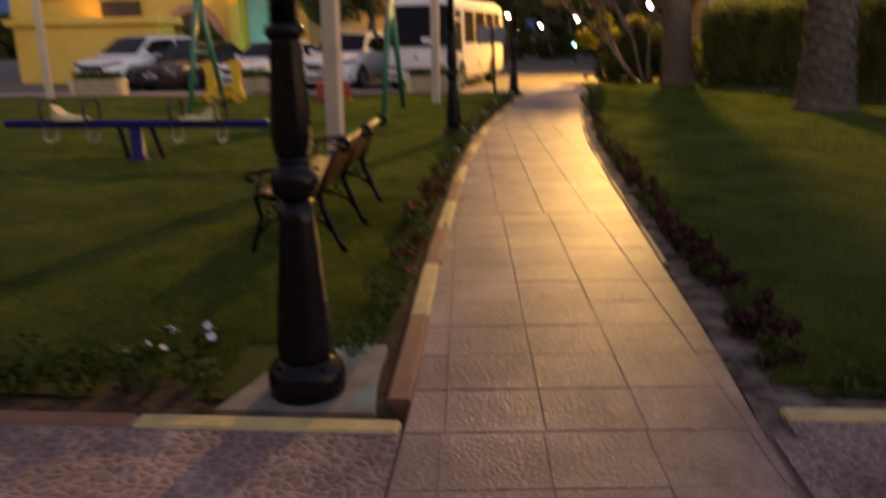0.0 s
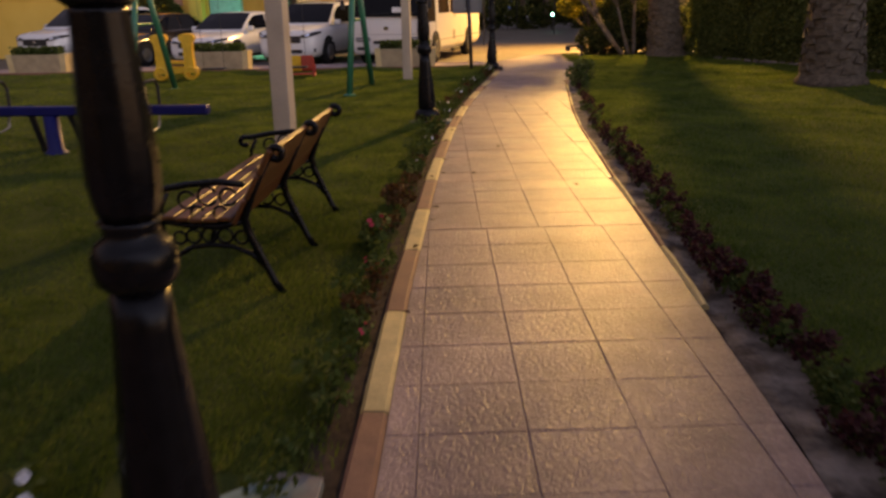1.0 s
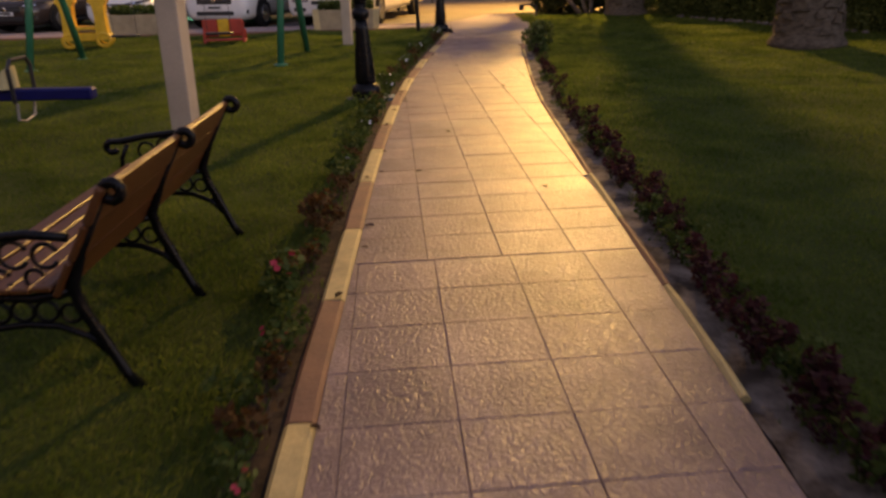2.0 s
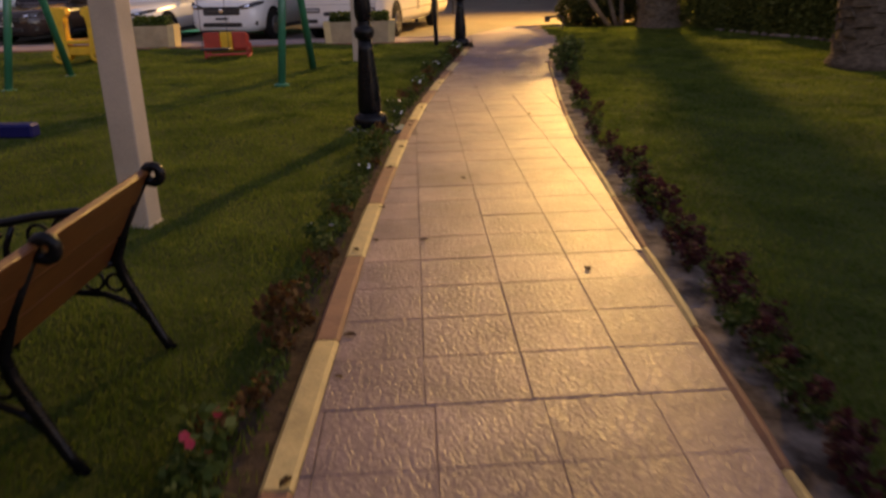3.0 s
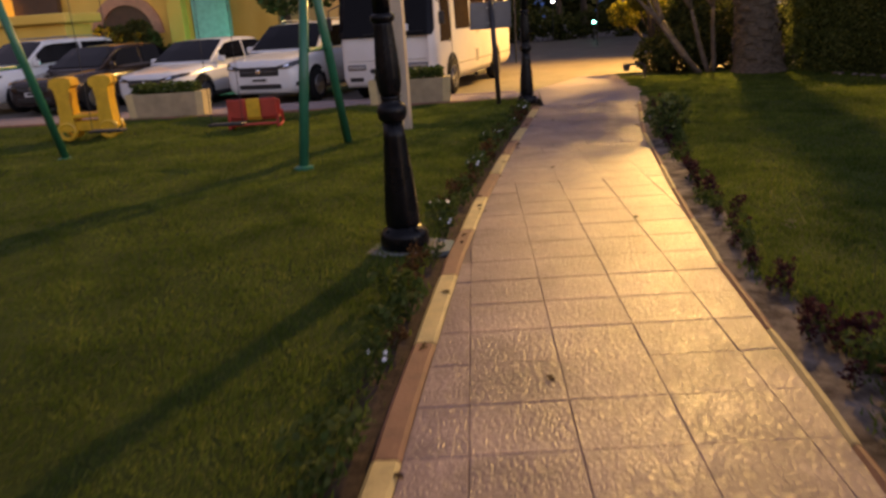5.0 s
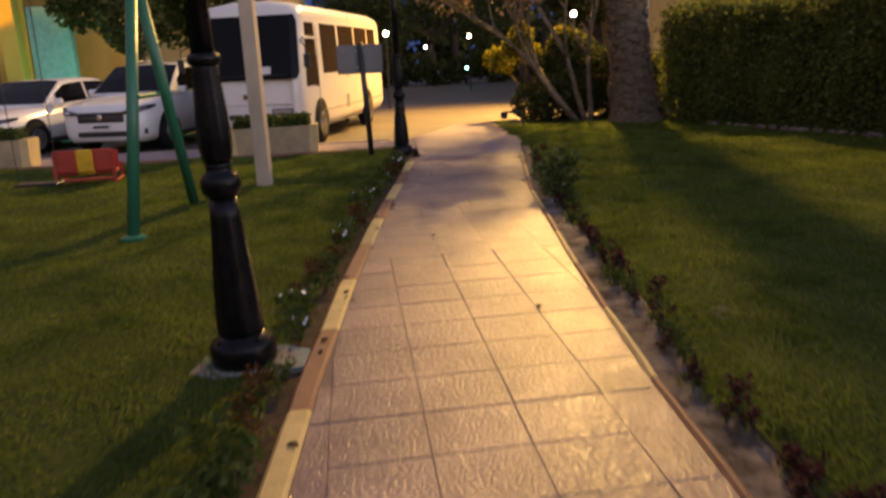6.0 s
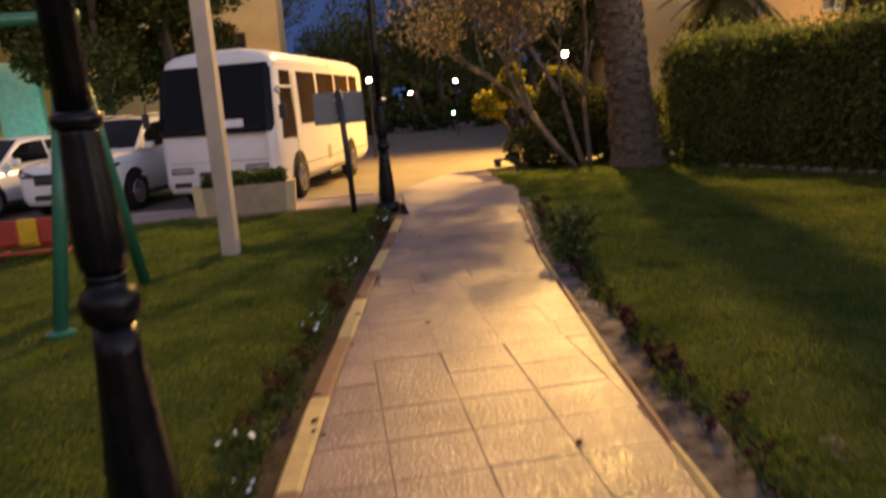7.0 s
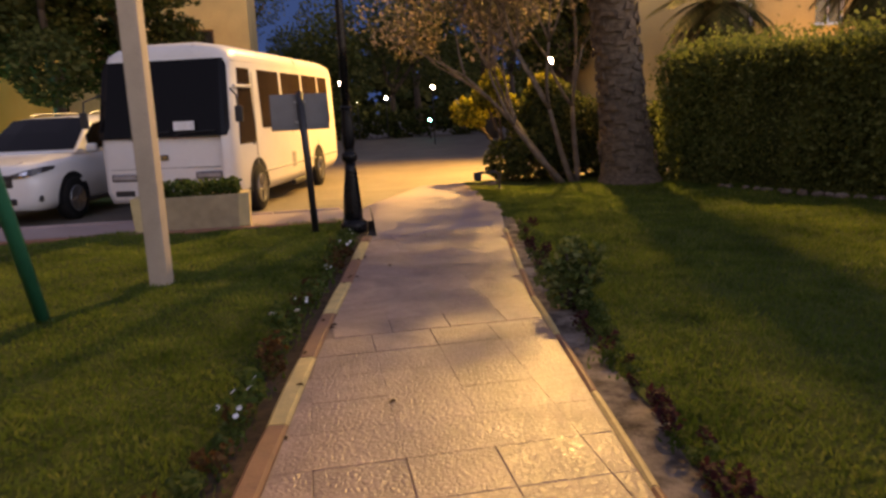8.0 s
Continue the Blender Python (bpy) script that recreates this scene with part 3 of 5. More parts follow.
def bench(place):
    ob = thing("garden_bench", place, 0, "garden bench with varnished wooden slats and scrolled black cast-iron frames", "bench")
    for y in (0.0, 0.83, 1.66):
        bm = bmesh.new()
        # back leg and upright, front leg, seat rail, brace arch
        tube(bm, [(0.10, y, 0.0), (0.055, y, 0.07), (0.0, y, 0.20), (-0.06, y, 0.34), (-0.075, y, 0.42), (-0.02, y, 0.56), (0.085, y, 0.755)], [0.024, 0.020, 0.022, 0.024, 0.024, 0.021, 0.020])
        tube(bm, [(-0.58, y, 0.0), (-0.55, y, 0.10), (-0.50, y, 0.26), (-0.53, y, 0.40), (-0.50, y, 0.43)], [0.02, 0.017, 0.018, 0.022, 0.02])
        tube(bm, [(-0.52, y, 0.41), (-0.40, y, 0.385), (-0.22, y, 0.375), (-0.09, y, 0.40)], 0.018)
        tube(bm, [(0.03, y, 0.13), (-0.05, y, 0.22), (-0.15, y, 0.265), (-0.26, y, 0.275), (-0.37, y, 0.262), (-0.46, y, 0.21), (-0.54, y, 0.12)], 0.014)
        for cx, cz, r in ((-0.10, 0.315, 0.036), (-0.185, 0.325, 0.04), (-0.27, 0.328, 0.04), (-0.355, 0.322, 0.038), (-0.43, 0.315, 0.034), (-0.02, 0.245, 0.022), (-0.475, 0.25, 0.022)):
            tube(bm, arc((cx, cz), r, 0, 330, 10, off=y), 0.008, 6, True)
        # scroll at the top of the back
        tube(bm, arc((0.12, 0.76), 0.032, 180, -150, 10, off=y), 0.02, 8)
        part("frame", bm, M["iron"], ob, smooth=True)
        if y != 0.83:
            bm = bmesh.new()
            tube(bm, [(-0.06, y, 0.60), (-0.20, y, 0.615), (-0.36, y, 0.60), (-0.50, y, 0.575), (-0.56, y, 0.575)] + arc((-0.555, 0.545), 0.03, 90, 330, 8, off=y), 0.018)
            tube(bm, [(-0.52, y, 0.41), (-0.51, y, 0.48), (-0.47, y, 0.56)], 0.013)
            for cx, cz, r in ((-0.15, 0.535, 0.045), (-0.26, 0.54, 0.05), (-0.37, 0.52, 0.045), (-0.20, 0.45, 0.035), (-0.32, 0.45, 0.035)):
                tube(bm, arc((cx, cz), r, 20, 330, 12, off=y), 0.008, 6)
            part("armrest", bm, M["iron"], ob, smooth=True)
    for k in range(5):
        x, z = -0.47 + k * 0.075, 0.432 - 0.016 * math.sin(k / 5 * math.pi)
        part("seat_slat", box(bmesh.new(), (x, 0.83, z), (0.072, 1.74, 0.024), 0.006), M["wood"], ob)
    for k in range(3):
        f = k / 2
        x, z = -0.092 + 0.155 * f, 0.455 + 0.262 * f
        mm = Matrix.Translation((x, 0.83, z)) @ Matrix.Rotation(radians(29), 4, "Y")
        part("back_slat", box(bmesh.new(), (0, 0, 0), (0.030 if k == 2 else 0.024, 1.74, 0.143), 0.007, mm, 2), M["wood"], ob)
    return ob


bench((-1.20, 5.31, -0.012))

# ---- cream posts ----


def cream_post(place, turn, height):
    ob = thing("post", place, turn, "tall cream-painted square metal post set in the lawn", "post", "cream posts")
    part("shaft", box(bmesh.new(), (0, 0, height / 2), (0.168, 0.168, height), 0.010, seg=2), M["post"], ob)
    part("foot", box(bmesh.new(), (0, 0, 0.012), (0.185, 0.185, 0.02), 0.006), M["post"], ob)
    part("cap", box(bmesh.new(), (0, 0, height + 0.008), (0.19, 0.19, 0.02), 0.006), M["post"], ob)
    return ob


cream_post((-1.90, 8.72, -0.02), -7, 3.9).matrix_basis @= pose(0, 0, 0, 0, 0.4, 0)
cream_post((-1.547, 17.56, -0.02), -6, 4.2)
cream_post((-11.8, 19.6, -0.02), 18, 4.2)

# ---- play equipment ----


def swing_set():
    ob = thing("swing_set", (0, 0, -0.03), 0, "green painted tubular steel swing frame on the lawn", "swing set")
    top = 2.35
    for x in (-2.27, -6.1):
        for y, side in ((14.9, -0.05), (16.4, 0.14)):
            part("leg", tube(bmesh.new(), [(x + side, y, 0), (x + 0.03, 15.65 + (y - 15.65) * 0.06, top)], 0.054, 14), M["green"], ob, smooth=True)
            part("footing", lathe(bmesh.new(), [(0.11, 0.0), (0.11, 0.03), (0.06, 0.045)], 14, (x + side, y, 0)), M["green"], ob)
        part("brace", tube(bmesh.new(), [(x + 0.04, 15.25, 1.25), (x + 0.04, 16.05, 1.25)], 0.025, 10), M["green"], ob)
    part("top_bar", tube(bmesh.new(), [(-6.25, 15.65, top), (-2.1, 15.65, top)], 0.05, 14), M["green"], ob, smooth=True)
    for x in (-3.4, -4.9):
        seat = part("swing_seat", box(bmesh.new(), (x, 15.65, 0.45), (0.42, 0.18, 0.03), 0.01), M["blackmetal"], ob, "black rubber swing seat")
        for dx in (-0.19, 0.19):
            part("chain", tube(bmesh.new(), [(x + dx, 15.65, 0.46), (x + dx, 15.65, top)], 0.005, 6), M["blackmetal"], seat)
    return ob


swing_set()


def seesaw():
    ob = thing("seesaw", (-4.64, 9.56, -0.02), -2, "blue steel seesaw with black hoop handles and cream seats", "seesaw")
    part("beam", box(bmesh.new(), (0, 0, 0.47), (3.5, 0.12, 0.10), 0.015), M["blue"], ob)
    part("pedestal", lathe(bmesh.new(), [(0.13, 0), (0.12, 0.03), (0.085, 0.06), (0.08, 0.42)], 18), M["blue"], ob, smooth=True)
    for x in (-0.24, 0.24):
        part("stand_leg", tube(bmesh.new(), [(x, 0.18, 0.0), (x * 0.9, 0.0, 0.43)], 0.035, 10), M["blackmetal"], ob)
    for s in (-1, 1):
        for x in (0.56, 1.14):
            bm = bmesh.new()
            tube(bm, [(s * x, -0.17, 0.42), (s * x, -0.18, 0.70), (s * x, -0.12, 0.77), (s * x, 0.12, 0.77), (s * x, 0.18, 0.70), (s * x, 0.17, 0.42)], 0.018, 8)
            part("handle", bm, M["blackmetal"], ob)
            bm = bmesh.new()
            tube(bm, [(s * x, -0.14, 0.42), (s * x, -0.16, 0.28), (s * x, -0.05, 0.25), (s * x, 0.10, 0.28), (s * x, 0.14, 0.42)], 0.013, 8)
            part("footrest", bm, M["steel"], ob)
        bm = bmesh.new()
        loft(bm, [[(s * x, -w, 0.525), (s * x, w, 0.525), (s * x, w * 0.8, h), (s * x, -w * 0.8, h)] for x, w, h in ((0.62, 0.09, 0.55), (0.68, 0.13, 0.56), (0.84, 0.14, 0.565), (0.95, 0.13, 0.60), (1.03, 0.11, 0.68), (1.07, 0.08, 0.71))])
        bmesh.ops.recalc_face_normals(bm, faces=bm.faces)
        part("seat", bm, M["cream_plastic"], ob, "cream plastic seat")
    return ob


seesaw()


def toy_rocker():
    ob = thing("toy_rocker", (-6.7, 18.45, -0.02), 14, "yellow plastic play rocker with two tall seats on rings", "play rocker")
    for s in (-1, 1):
        bm = bmesh.new()
        loft(bm, [[(s * 0.29 - w, -0.22, z), (s * 0.29 + w, -0.22, z), (s * 0.29 + w, 0.22, z), (s * 0.29 - w, 0.22, z)] for w, z in ((0.12, 0.16), (0.10, 0.4), (0.09, 0.62), (0.11, 0.8), (0.17, 0.86), (0.15, 0.95), (0.08, 0.98))])
        part("side_panel", bm, M["yellow_plastic"], ob)
        for y in (-0.2, 0.2):
            bm = bmesh.new()
            tube(bm, arc((s * 0.31, 0.16), 0.12, 0, 345, 16, off=y), 0.035, 8, True)
            part("ring_foot", bm, M["yellow_plastic"], ob)
    part("bench_plate", box(bmesh.new(), (0, 0, 0.38), (0.42, 0.40, 0.07), 0.02), M["yellow_plastic"], ob)
    part("bench_plate", box(bmesh.new(), (0, 0, 0.22), (0.42, 0.32, 0.16), 0.02), M["yellow_plastic"], ob)
    return ob


toy_rocker()


def toy_house():
    ob = thing("play_box", (-4.12, 18.8, -0.02), 8, "red and yellow plastic play box on low runners", "play box")
    for x, w, c in ((-0.32, 0.36, "red_plastic"), (0.0, 0.26, "yellow_plastic"), (0.30, 0.32, "red_plastic")):
        part("panel", box(bmesh.new(), (x, -0.22, 0.40), (w, 0.06, 0.38), 0.02), M[c], ob)
        part("panel", box(bmesh.new(), (x, 0.22, 0.36), (w, 0.06, 0.32), 0.02), M[c], ob)
        part("floor_plate", box(bmesh.new(), (x, 0, 0.19), (w, 0.38, 0.05), 0.015), M[c], ob)
    for s in (-1, 1):
        part("runner", tube(bmesh.new(), [(s * 0.47, -0.3, 0.30), (s * 0.47, -0.32, 0.05), (s * 0.47, 0.0, 0.03), (s * 0.47, 0.32, 0.05), (s * 0.47, 0.3, 0.30)], 0.03, 8), M["red_plastic"], ob)
    part("crossbar", tube(bmesh.new(), [(-0.47, -0.31, 0.10), (0.47, -0.31, 0.10)], 0.028, 8), M["red_plastic"], ob)
    ob.matrix_basis @= Matrix.Scale(0.8, 4)
    return ob


toy_house()

# ---- planters ----


def planter(place, turn, length, seed):
    ob = thing("planter", place, turn, "stone-coloured rectangular planter with pale ends and clipped green plants", "planter", "planters by the car park")
    bm = bmesh.new()
    h, w = 0.46, 0.44
    loft(bm, [[(-length / 2 + i, -w / 2 + i, z), (length / 2 - i, -w / 2 + i, z), (length / 2 - i, w / 2 - i, z), (-length / 2 + i, w / 2 - i, z)] for i, z in ((0.03, 0.0), (0.0, h - 0.04), (0.0, h), (0.05, h), (0.06, h - 0.08))])
    part("trough", bm, M["planter"], ob)
    for s in (-1, 1):
        bm = bmesh.new()
        loft(bm, [[(s * (length / 2 - i) - 0.07, -w / 2 + i - 0.006, z), (s * (length / 2 - i) + 0.07, -w / 2 + i - 0.006, z), (s * (length / 2 - i) + 0.07, w / 2 - i + 0.006, z), (s * (length / 2 - i) - 0.07, w / 2 - i + 0.006, z)] for i, z in ((0.025, 0.0), (0.0, h + 0.01))])
        part("end_block", bm, M["planter_yellow"], ob)
    rng = np.random.default_rng(seed)
    c = np.stack([rng.uniform(-length / 2 + 0.06, length / 2 - 0.06, 1500), rng.uniform(-w / 2 + 0.02, w / 2 - 0.02, 1500), h - 0.06 + 0.26 * rng.beta(2, 1.6, 1500)], 1)
    g = new("greenery", leaves("greenery", c, 0.045, M["bed_leaf"], rng))
    g.parent = ob
    return ob


planter((-1.92, 21.08, -0.02), 4, 1.36, 1)
planter((-6.6, 21.15, -0.02), 2, 1.36, 2)
planter((-11.3, 21.2, -0.02), 2, 1.36, 3)

# ---- sign ----
sg = thing("road_sign", (-0.287, 20.06, -0.02), 14, "back of a double grey metal road sign on a black pole", "road sign")
part("pole", tube(bmesh.new(), [(0.01, 0, 0), (-0.02, 0, 0.9), (-0.06, 0, 1.72)], 0.042, 12), M["blackmetal"], sg, smooth=True)
for s in (-1, 1):
    bm = box(bmesh.new(), (-0.06 + s * 0.18, 0.055, 1.48), (0.345, 0.018, 0.43), 0.008)
    part("panel", bm, M["sign"], sg)
    part("clip", box(bmesh.new(), (-0.06, 0.035, 1.48 + s * 0.12), (0.14, 0.03, 0.03), 0.004), M["steel"], sg)

# ---- vehicles ----


def wheel(parent, x, y, r, w, s):
    """s: the outer side, -1 or 1."""
    bm = bmesh.new()
    prof = [(r * 0.62, -w / 2), (r * 0.93, -w / 2), (r, -w * 0.36), (r, w * 0.36), (r * 0.93, w / 2), (r * 0.62, w / 2)]
    turn = Matrix.Translation((x, y, r)) @ Matrix.Rotation(radians(90), 4, "Y")
    lathe(bm, prof, 24)
    bmesh.ops.transform(bm, matrix=turn, verts=bm.verts)
    t = part("tyre", bm, M["tyre"], parent, "black rubber tyre", True)
    bm = bmesh.new()
    lathe(bm, [(r * 0.62, w * 0.40), (r * 0.60, w * 0.47), (r * 0.52, w * 0.40), (r * 0.2, w * 0.36), (r * 0.16, w * 0.44), (r * 0.05, w * 0.46)], 20)
    for k in range(5):
        a = radians(72 * k)
        box(bm, (r * 0.36, 0, w * 0.42), (r * 0.46, r * 0.10, w * 0.10), 0, Matrix.Rotation(a, 4, "Z"))
    bmesh.ops.translate(bm, vec=(0, 0, w * 0.13), verts=bm.verts)
    if s < 0:
        bmesh.ops.transform(bm, matrix=Matrix.Rotation(radians(180), 4, "X"), verts=bm.verts)
    bmesh.ops.transform(bm, matrix=turn, verts=bm.verts)
    part("rim", bm, M["rim"], t, "silver alloy rim")
    return t


def arch_panel(parent, x, y, r, axle, low, s):
    """The dark opening of a wheel arch: a half disc over the wheel, open below."""
    bm = bmesh.new()
    prof = [(y + r, low)] + [(y + r * math.cos(radians(a)), axle + r * math.sin(radians(a))) for a in range(0, 181, 12)] + [(y - r, low)]
    loft(bm, [[(x - s * 0.03, a, b) for a, b in prof], [(x + s * 0.010, a, b) for a, b in prof]])
    bmesh.ops.recalc_face_normals(bm, faces=bm.faces)
    return part("wheel_arch", bm, M["tyre"], parent, "dark wheel arch")


def pane(parent, pts, material, name="window", out=0.004, rim=None, label=""):
    """A thin pane on the corners pts (seen counter-clockwise from outside), slightly proud."""
    p = [Vector(q) for q in pts]
    nrm = (p[1] - p[0]).cross(p[2] - p[0]).normalized()
    bm = bmesh.new()
    c = sum(p, Vector()) / len(p)
    loft(bm, [[q - nrm * 0.02 for q in p], [q + nrm * out for q in p], [q + (c - q) * 0.03 + nrm * (out + 0.003) for q in p]])
    bmesh.ops.recalc_face_normals(bm, faces=bm.faces)
    return part(name, bm, material, parent, label)


def car(place, turn, paint, label, L, W, H, hood, belt, ws, roof0, roof1, tail, clear=0.2, r=0.33, deck=None, rails=False):
    """A car with its nose at y = 0 pointing to -y. ws: foot of the windscreen, roof0/roof1: the roof, tail: foot of the rear window."""
    ob = thing("car", place, turn, label, "car", "parked cars")
    w = W / 2
    deck = deck or belt
    bm = bmesh.new()

    def ring(y, half, top, low, shoulder):
        pts = [(-half * 0.86, low), (half * 0.86, low), (half * 0.98, low + 0.12), (half, (low + shoulder) / 2), (half * 0.985, shoulder), (half * 0.86, top - 0.015), (half * 0.5, top), (-half * 0.5, top), (-half * 0.86, top - 0.015), (-half * 0.985, shoulder), (-half, (low + shoulder) / 2), (-half * 0.98, low + 0.12)]
        return [(x, y, z) for x, z in pts]
    st = [(0.0, w * 0.74, hood * 0.80, clear + 0.10, hood * 0.70), (0.05, w * 0.84, hood * 0.90, clear + 0.03, hood * 0.80), (0.18, w * 0.93, hood * 0.945, clear, hood * 0.85), (0.5, w * 0.985, hood * 0.985, clear, hood * 0.90), (ws, w, belt, clear, belt * 0.93), (L * 0.55, w, belt + 0.02, clear, belt * 0.95), (tail, w * 0.99, deck + 0.02, clear, deck * 0.95), (L - 0.25, w * 0.95, deck, clear + 0.02, deck * 0.92), (L - 0.04, w * 0.86, deck * 0.93, clear + 0.08, deck * 0.8), (L, w * 0.8, deck * 0.85, clear + 0.14, deck * 0.7)]
    loft(bm, [ring(*s) for s in st])
    bmesh.ops.recalc_face_normals(bm, faces=bm.faces)
    body = part("body", bm, paint, ob, smooth=False)
    body.data.shade_smooth()
    # greenhouse: a rounded shell in strips, whose panes lie on it
    rw = w * 0.70
    mid = (roof0 + roof1) / 2
    tall = H - belt
    st = [(ws, 0.0, 0.95), (ws + 0.07, 0.08, 0.94), (ws + (roof0 - ws) * 0.5, 0.52, 0.87), (roof0 - 0.10, 0.90, 0.80), (roof0 + 0.16, 0.97, 0.77), (mid - 0.05, 1.0, 0.76), (mid + 0.05, 1.0, 0.76), (roof1 - 0.1, 0.985, 0.76), (roof1 + 0.1, 0.93, 0.77), (roof1 + (tail - roof1) * 0.6, 0.50, 0.82), (tail - 0.04, 0.10, 0.88), (tail, 0.0, 0.90)]

    def hoop(y, k, top):
        base = belt - 0.03 + (deck - belt) * (y - ws) / (tail - ws)
        wb, wt, h = w * 0.93, w * top, tall * k - (deck - belt) * (y - ws) / (tail - ws) * k + 0.03
        half = [(wb, base), (wb + (wt - wb) * 0.14 * k, base + 0.12 * h), (wb + (wt - wb) * (1 - 0.18 * k), base + 0.82 * h), (wt, base + 0.90 * h), (wt * 0.93, base + 0.965 * h), (wt * 0.5, base + h)]
        return [Vector((x, y, z)) for x, z in half] + [Vector((-x, y, z)) for x, z in half[::-1]]
    hoops = [hoop(*q) for q in st]
    part("roof", loft(bmesh.new(), hoops, False), paint, ob, smooth=True)

    def glazing(name, rows, cols):
        bm = bmesh.new()
        grid = [[bm.verts.new(hoops[j][k]) for k in cols] for j in rows]
        for p, q in zip(grid, grid[1:]):
            for k in range(len(cols) - 1):
                bm.faces.new((p[k], p[k + 1], q[k + 1], q[k]))
        bm.normal_update()
        for v in bm.verts:
            v.co += v.normal * (0.008 if v.normal.dot(v.co - Vector((0, mid, belt))) > 0 else -0.008)
        bmesh.ops.solidify(bm, geom=bm.faces[:], thickness=0.014)
        bmesh.ops.recalc_face_normals(bm, faces=bm.faces)
        part(name, bm, M["glass"], ob, smooth=False)
    glazing("windscreen", (1, 2, 3), (4, 5, 6, 7))
    glazing("rear_window", (8, 9, 10), (4, 5, 6, 7))
    for cols in ((1, 2), (10, 9)):
        glazing("side_window", (2, 3, 4, 5), cols)
        glazing("side_window", (6, 7, 8, 9), cols)

    def nose(x, z):
        u, v = abs(x) / w, z / hood
        return np.interp(u, (0.0, 0.74, 0.84, 0.93, 0.985, 1.0), (0, 0, 0.05, 0.18, 0.45, 0.6)) + np.interp(v, (0.0, 0.8, 0.9, 0.945, 1.0), (0, 0, 0.05, 0.17, 0.4))

    def swept(parent, name, s, cols, material, out, deep=0.05, label=""):
        """A lamp or trim that follows the rounded nose: cols of (x, low, high) in shares of the half width and the bonnet's height."""
        bm = bmesh.new()
        rings = []
        for x, lo, hi in cols:
            lo, hi, x = lo * hood, hi * hood, s * x * w
            rings.append([(x, nose(x, lo) - out, lo), (x, nose(x, hi) - out, hi), (x, nose(x, hi) + deep, hi), (x, nose(x, lo) + deep, lo)])
        loft(bm, rings)
        bmesh.ops.recalc_face_normals(bm, faces=bm.faces)
        return part(name, bm, material, parent, label)
    # face of the car
    g = part("grille", box(bmesh.new(), (0, 0.035, hood * 0.70), (W * 0.52, 0.12, hood * 0.20), 0.03), M["trim"], ob, "black grille")
    for k in (-1, 0, 1):
        part("bar", box(bmesh.new(), (0, -0.028, hood * (0.70 + k * 0.055)), (W * 0.47, 0.012, 0.010), 0.003), M["chrome"] if k == 0 else M["trim"], g)
    part("badge", lathe(bmesh.new(), [(0.055, 0), (0.055, 0.012), (0.03, 0.018)], 16), M["chrome"], g).matrix_basis = pose(0, -0.03, hood * 0.70, 90, 0, 0)
    part("lower_intake", box(bmesh.new(), (0, 0.03, clear + 0.16), (W * 0.56, 0.10, 0.12), 0.03), M["trim"], ob, "black lower air intake")
    pl = part("number_plate", box(bmesh.new(), (0, -0.012, clear + 0.30), (0.46, 0.02, 0.11), 0.004), M["plate"], ob, "white number plate")
    part("bar", box(bmesh.new(), (0, -0.024, clear + 0.30), (0.32, 0.006, 0.05), 0.001), M["trim"], pl)
    for s in (-1, 1):
        hl = swept(ob, "headlight", s, ((0.50, 0.745, 0.80), (0.62, 0.745, 0.83), (0.74, 0.755, 0.855), (0.84, 0.775, 0.88), (0.93, 0.81, 0.90), (0.97, 0.85, 0.90)), M["darklens"], 0.022, label="slim dark swept-back headlight")
        swept(hl, "lamp_strip", s, ((0.50, 0.745, 0.757), (0.66, 0.748, 0.762), (0.80, 0.765, 0.780), (0.92, 0.805, 0.820)), M["chrome"], 0.030, 0.0)
        swept(hl, "reflector", s, ((0.66, 0.785, 0.825), (0.73, 0.785, 0.835), (0.79, 0.795, 0.845)), M["chrome"], 0.028, 0.0)
        swept(ob, "bonnet_crease", s, ((0.40, 0.90, 0.908), (0.46, 0.945, 0.951), (0.52, 0.975, 0.979)), paint, 0.012)
        mm = Matrix.Translation((s * w * 0.76, 0.11, clear + 0.19)) @ Matrix.Rotation(radians(s * 28), 4, "Z")
        fl = part("fog_light", box(bmesh.new(), (0, 0, 0), (0.30, 0.10, 0.11), 0.02, mm), M["trim"], ob)
        part("lamp_strip", box(bmesh.new(), (0, -0.052, -0.03), (0.24, 0.012, 0.018), 0.003, mm), M["chrome"], fl)
        bm = box(bmesh.new(), (s * (w + 0.06), ws + 0.30, belt + 0.06), (0.19, 0.10, 0.14), 0.035, seg=2)
        part("wing_mirror", bm, paint, ob)
        for y in (0.88, L - 0.95):
            arch_panel(ob, s * (w - 0.012), y, r * 1.2, r + 0.02, clear + 0.06, s)
            wheel(ob, s * (w - 0.075), y, r, 0.21, s)
        part("door_handle", box(bmesh.new(), (s * (w + 0.005), L * 0.52, belt - 0.10), (0.03, 0.18, 0.03), 0.008), paint, ob)
        part("sill", box(bmesh.new(), (s * (w - 0.02), L * 0.5, clear + 0.05), (0.06, L * 0.46, 0.09), 0.02), M["trim"], ob)
        if rails:
            part("roof_rail", tube(bmesh.new(), [(s * rw * 0.86, roof0 + 0.2, H), (s * rw * 0.86, roof0 + 0.35, H + 0.04), (s * rw * 0.86, roof1 - 0.35, H + 0.04), (s * rw * 0.86, roof1 - 0.2, H)], 0.016, 8), M["steel"], ob)
    return ob


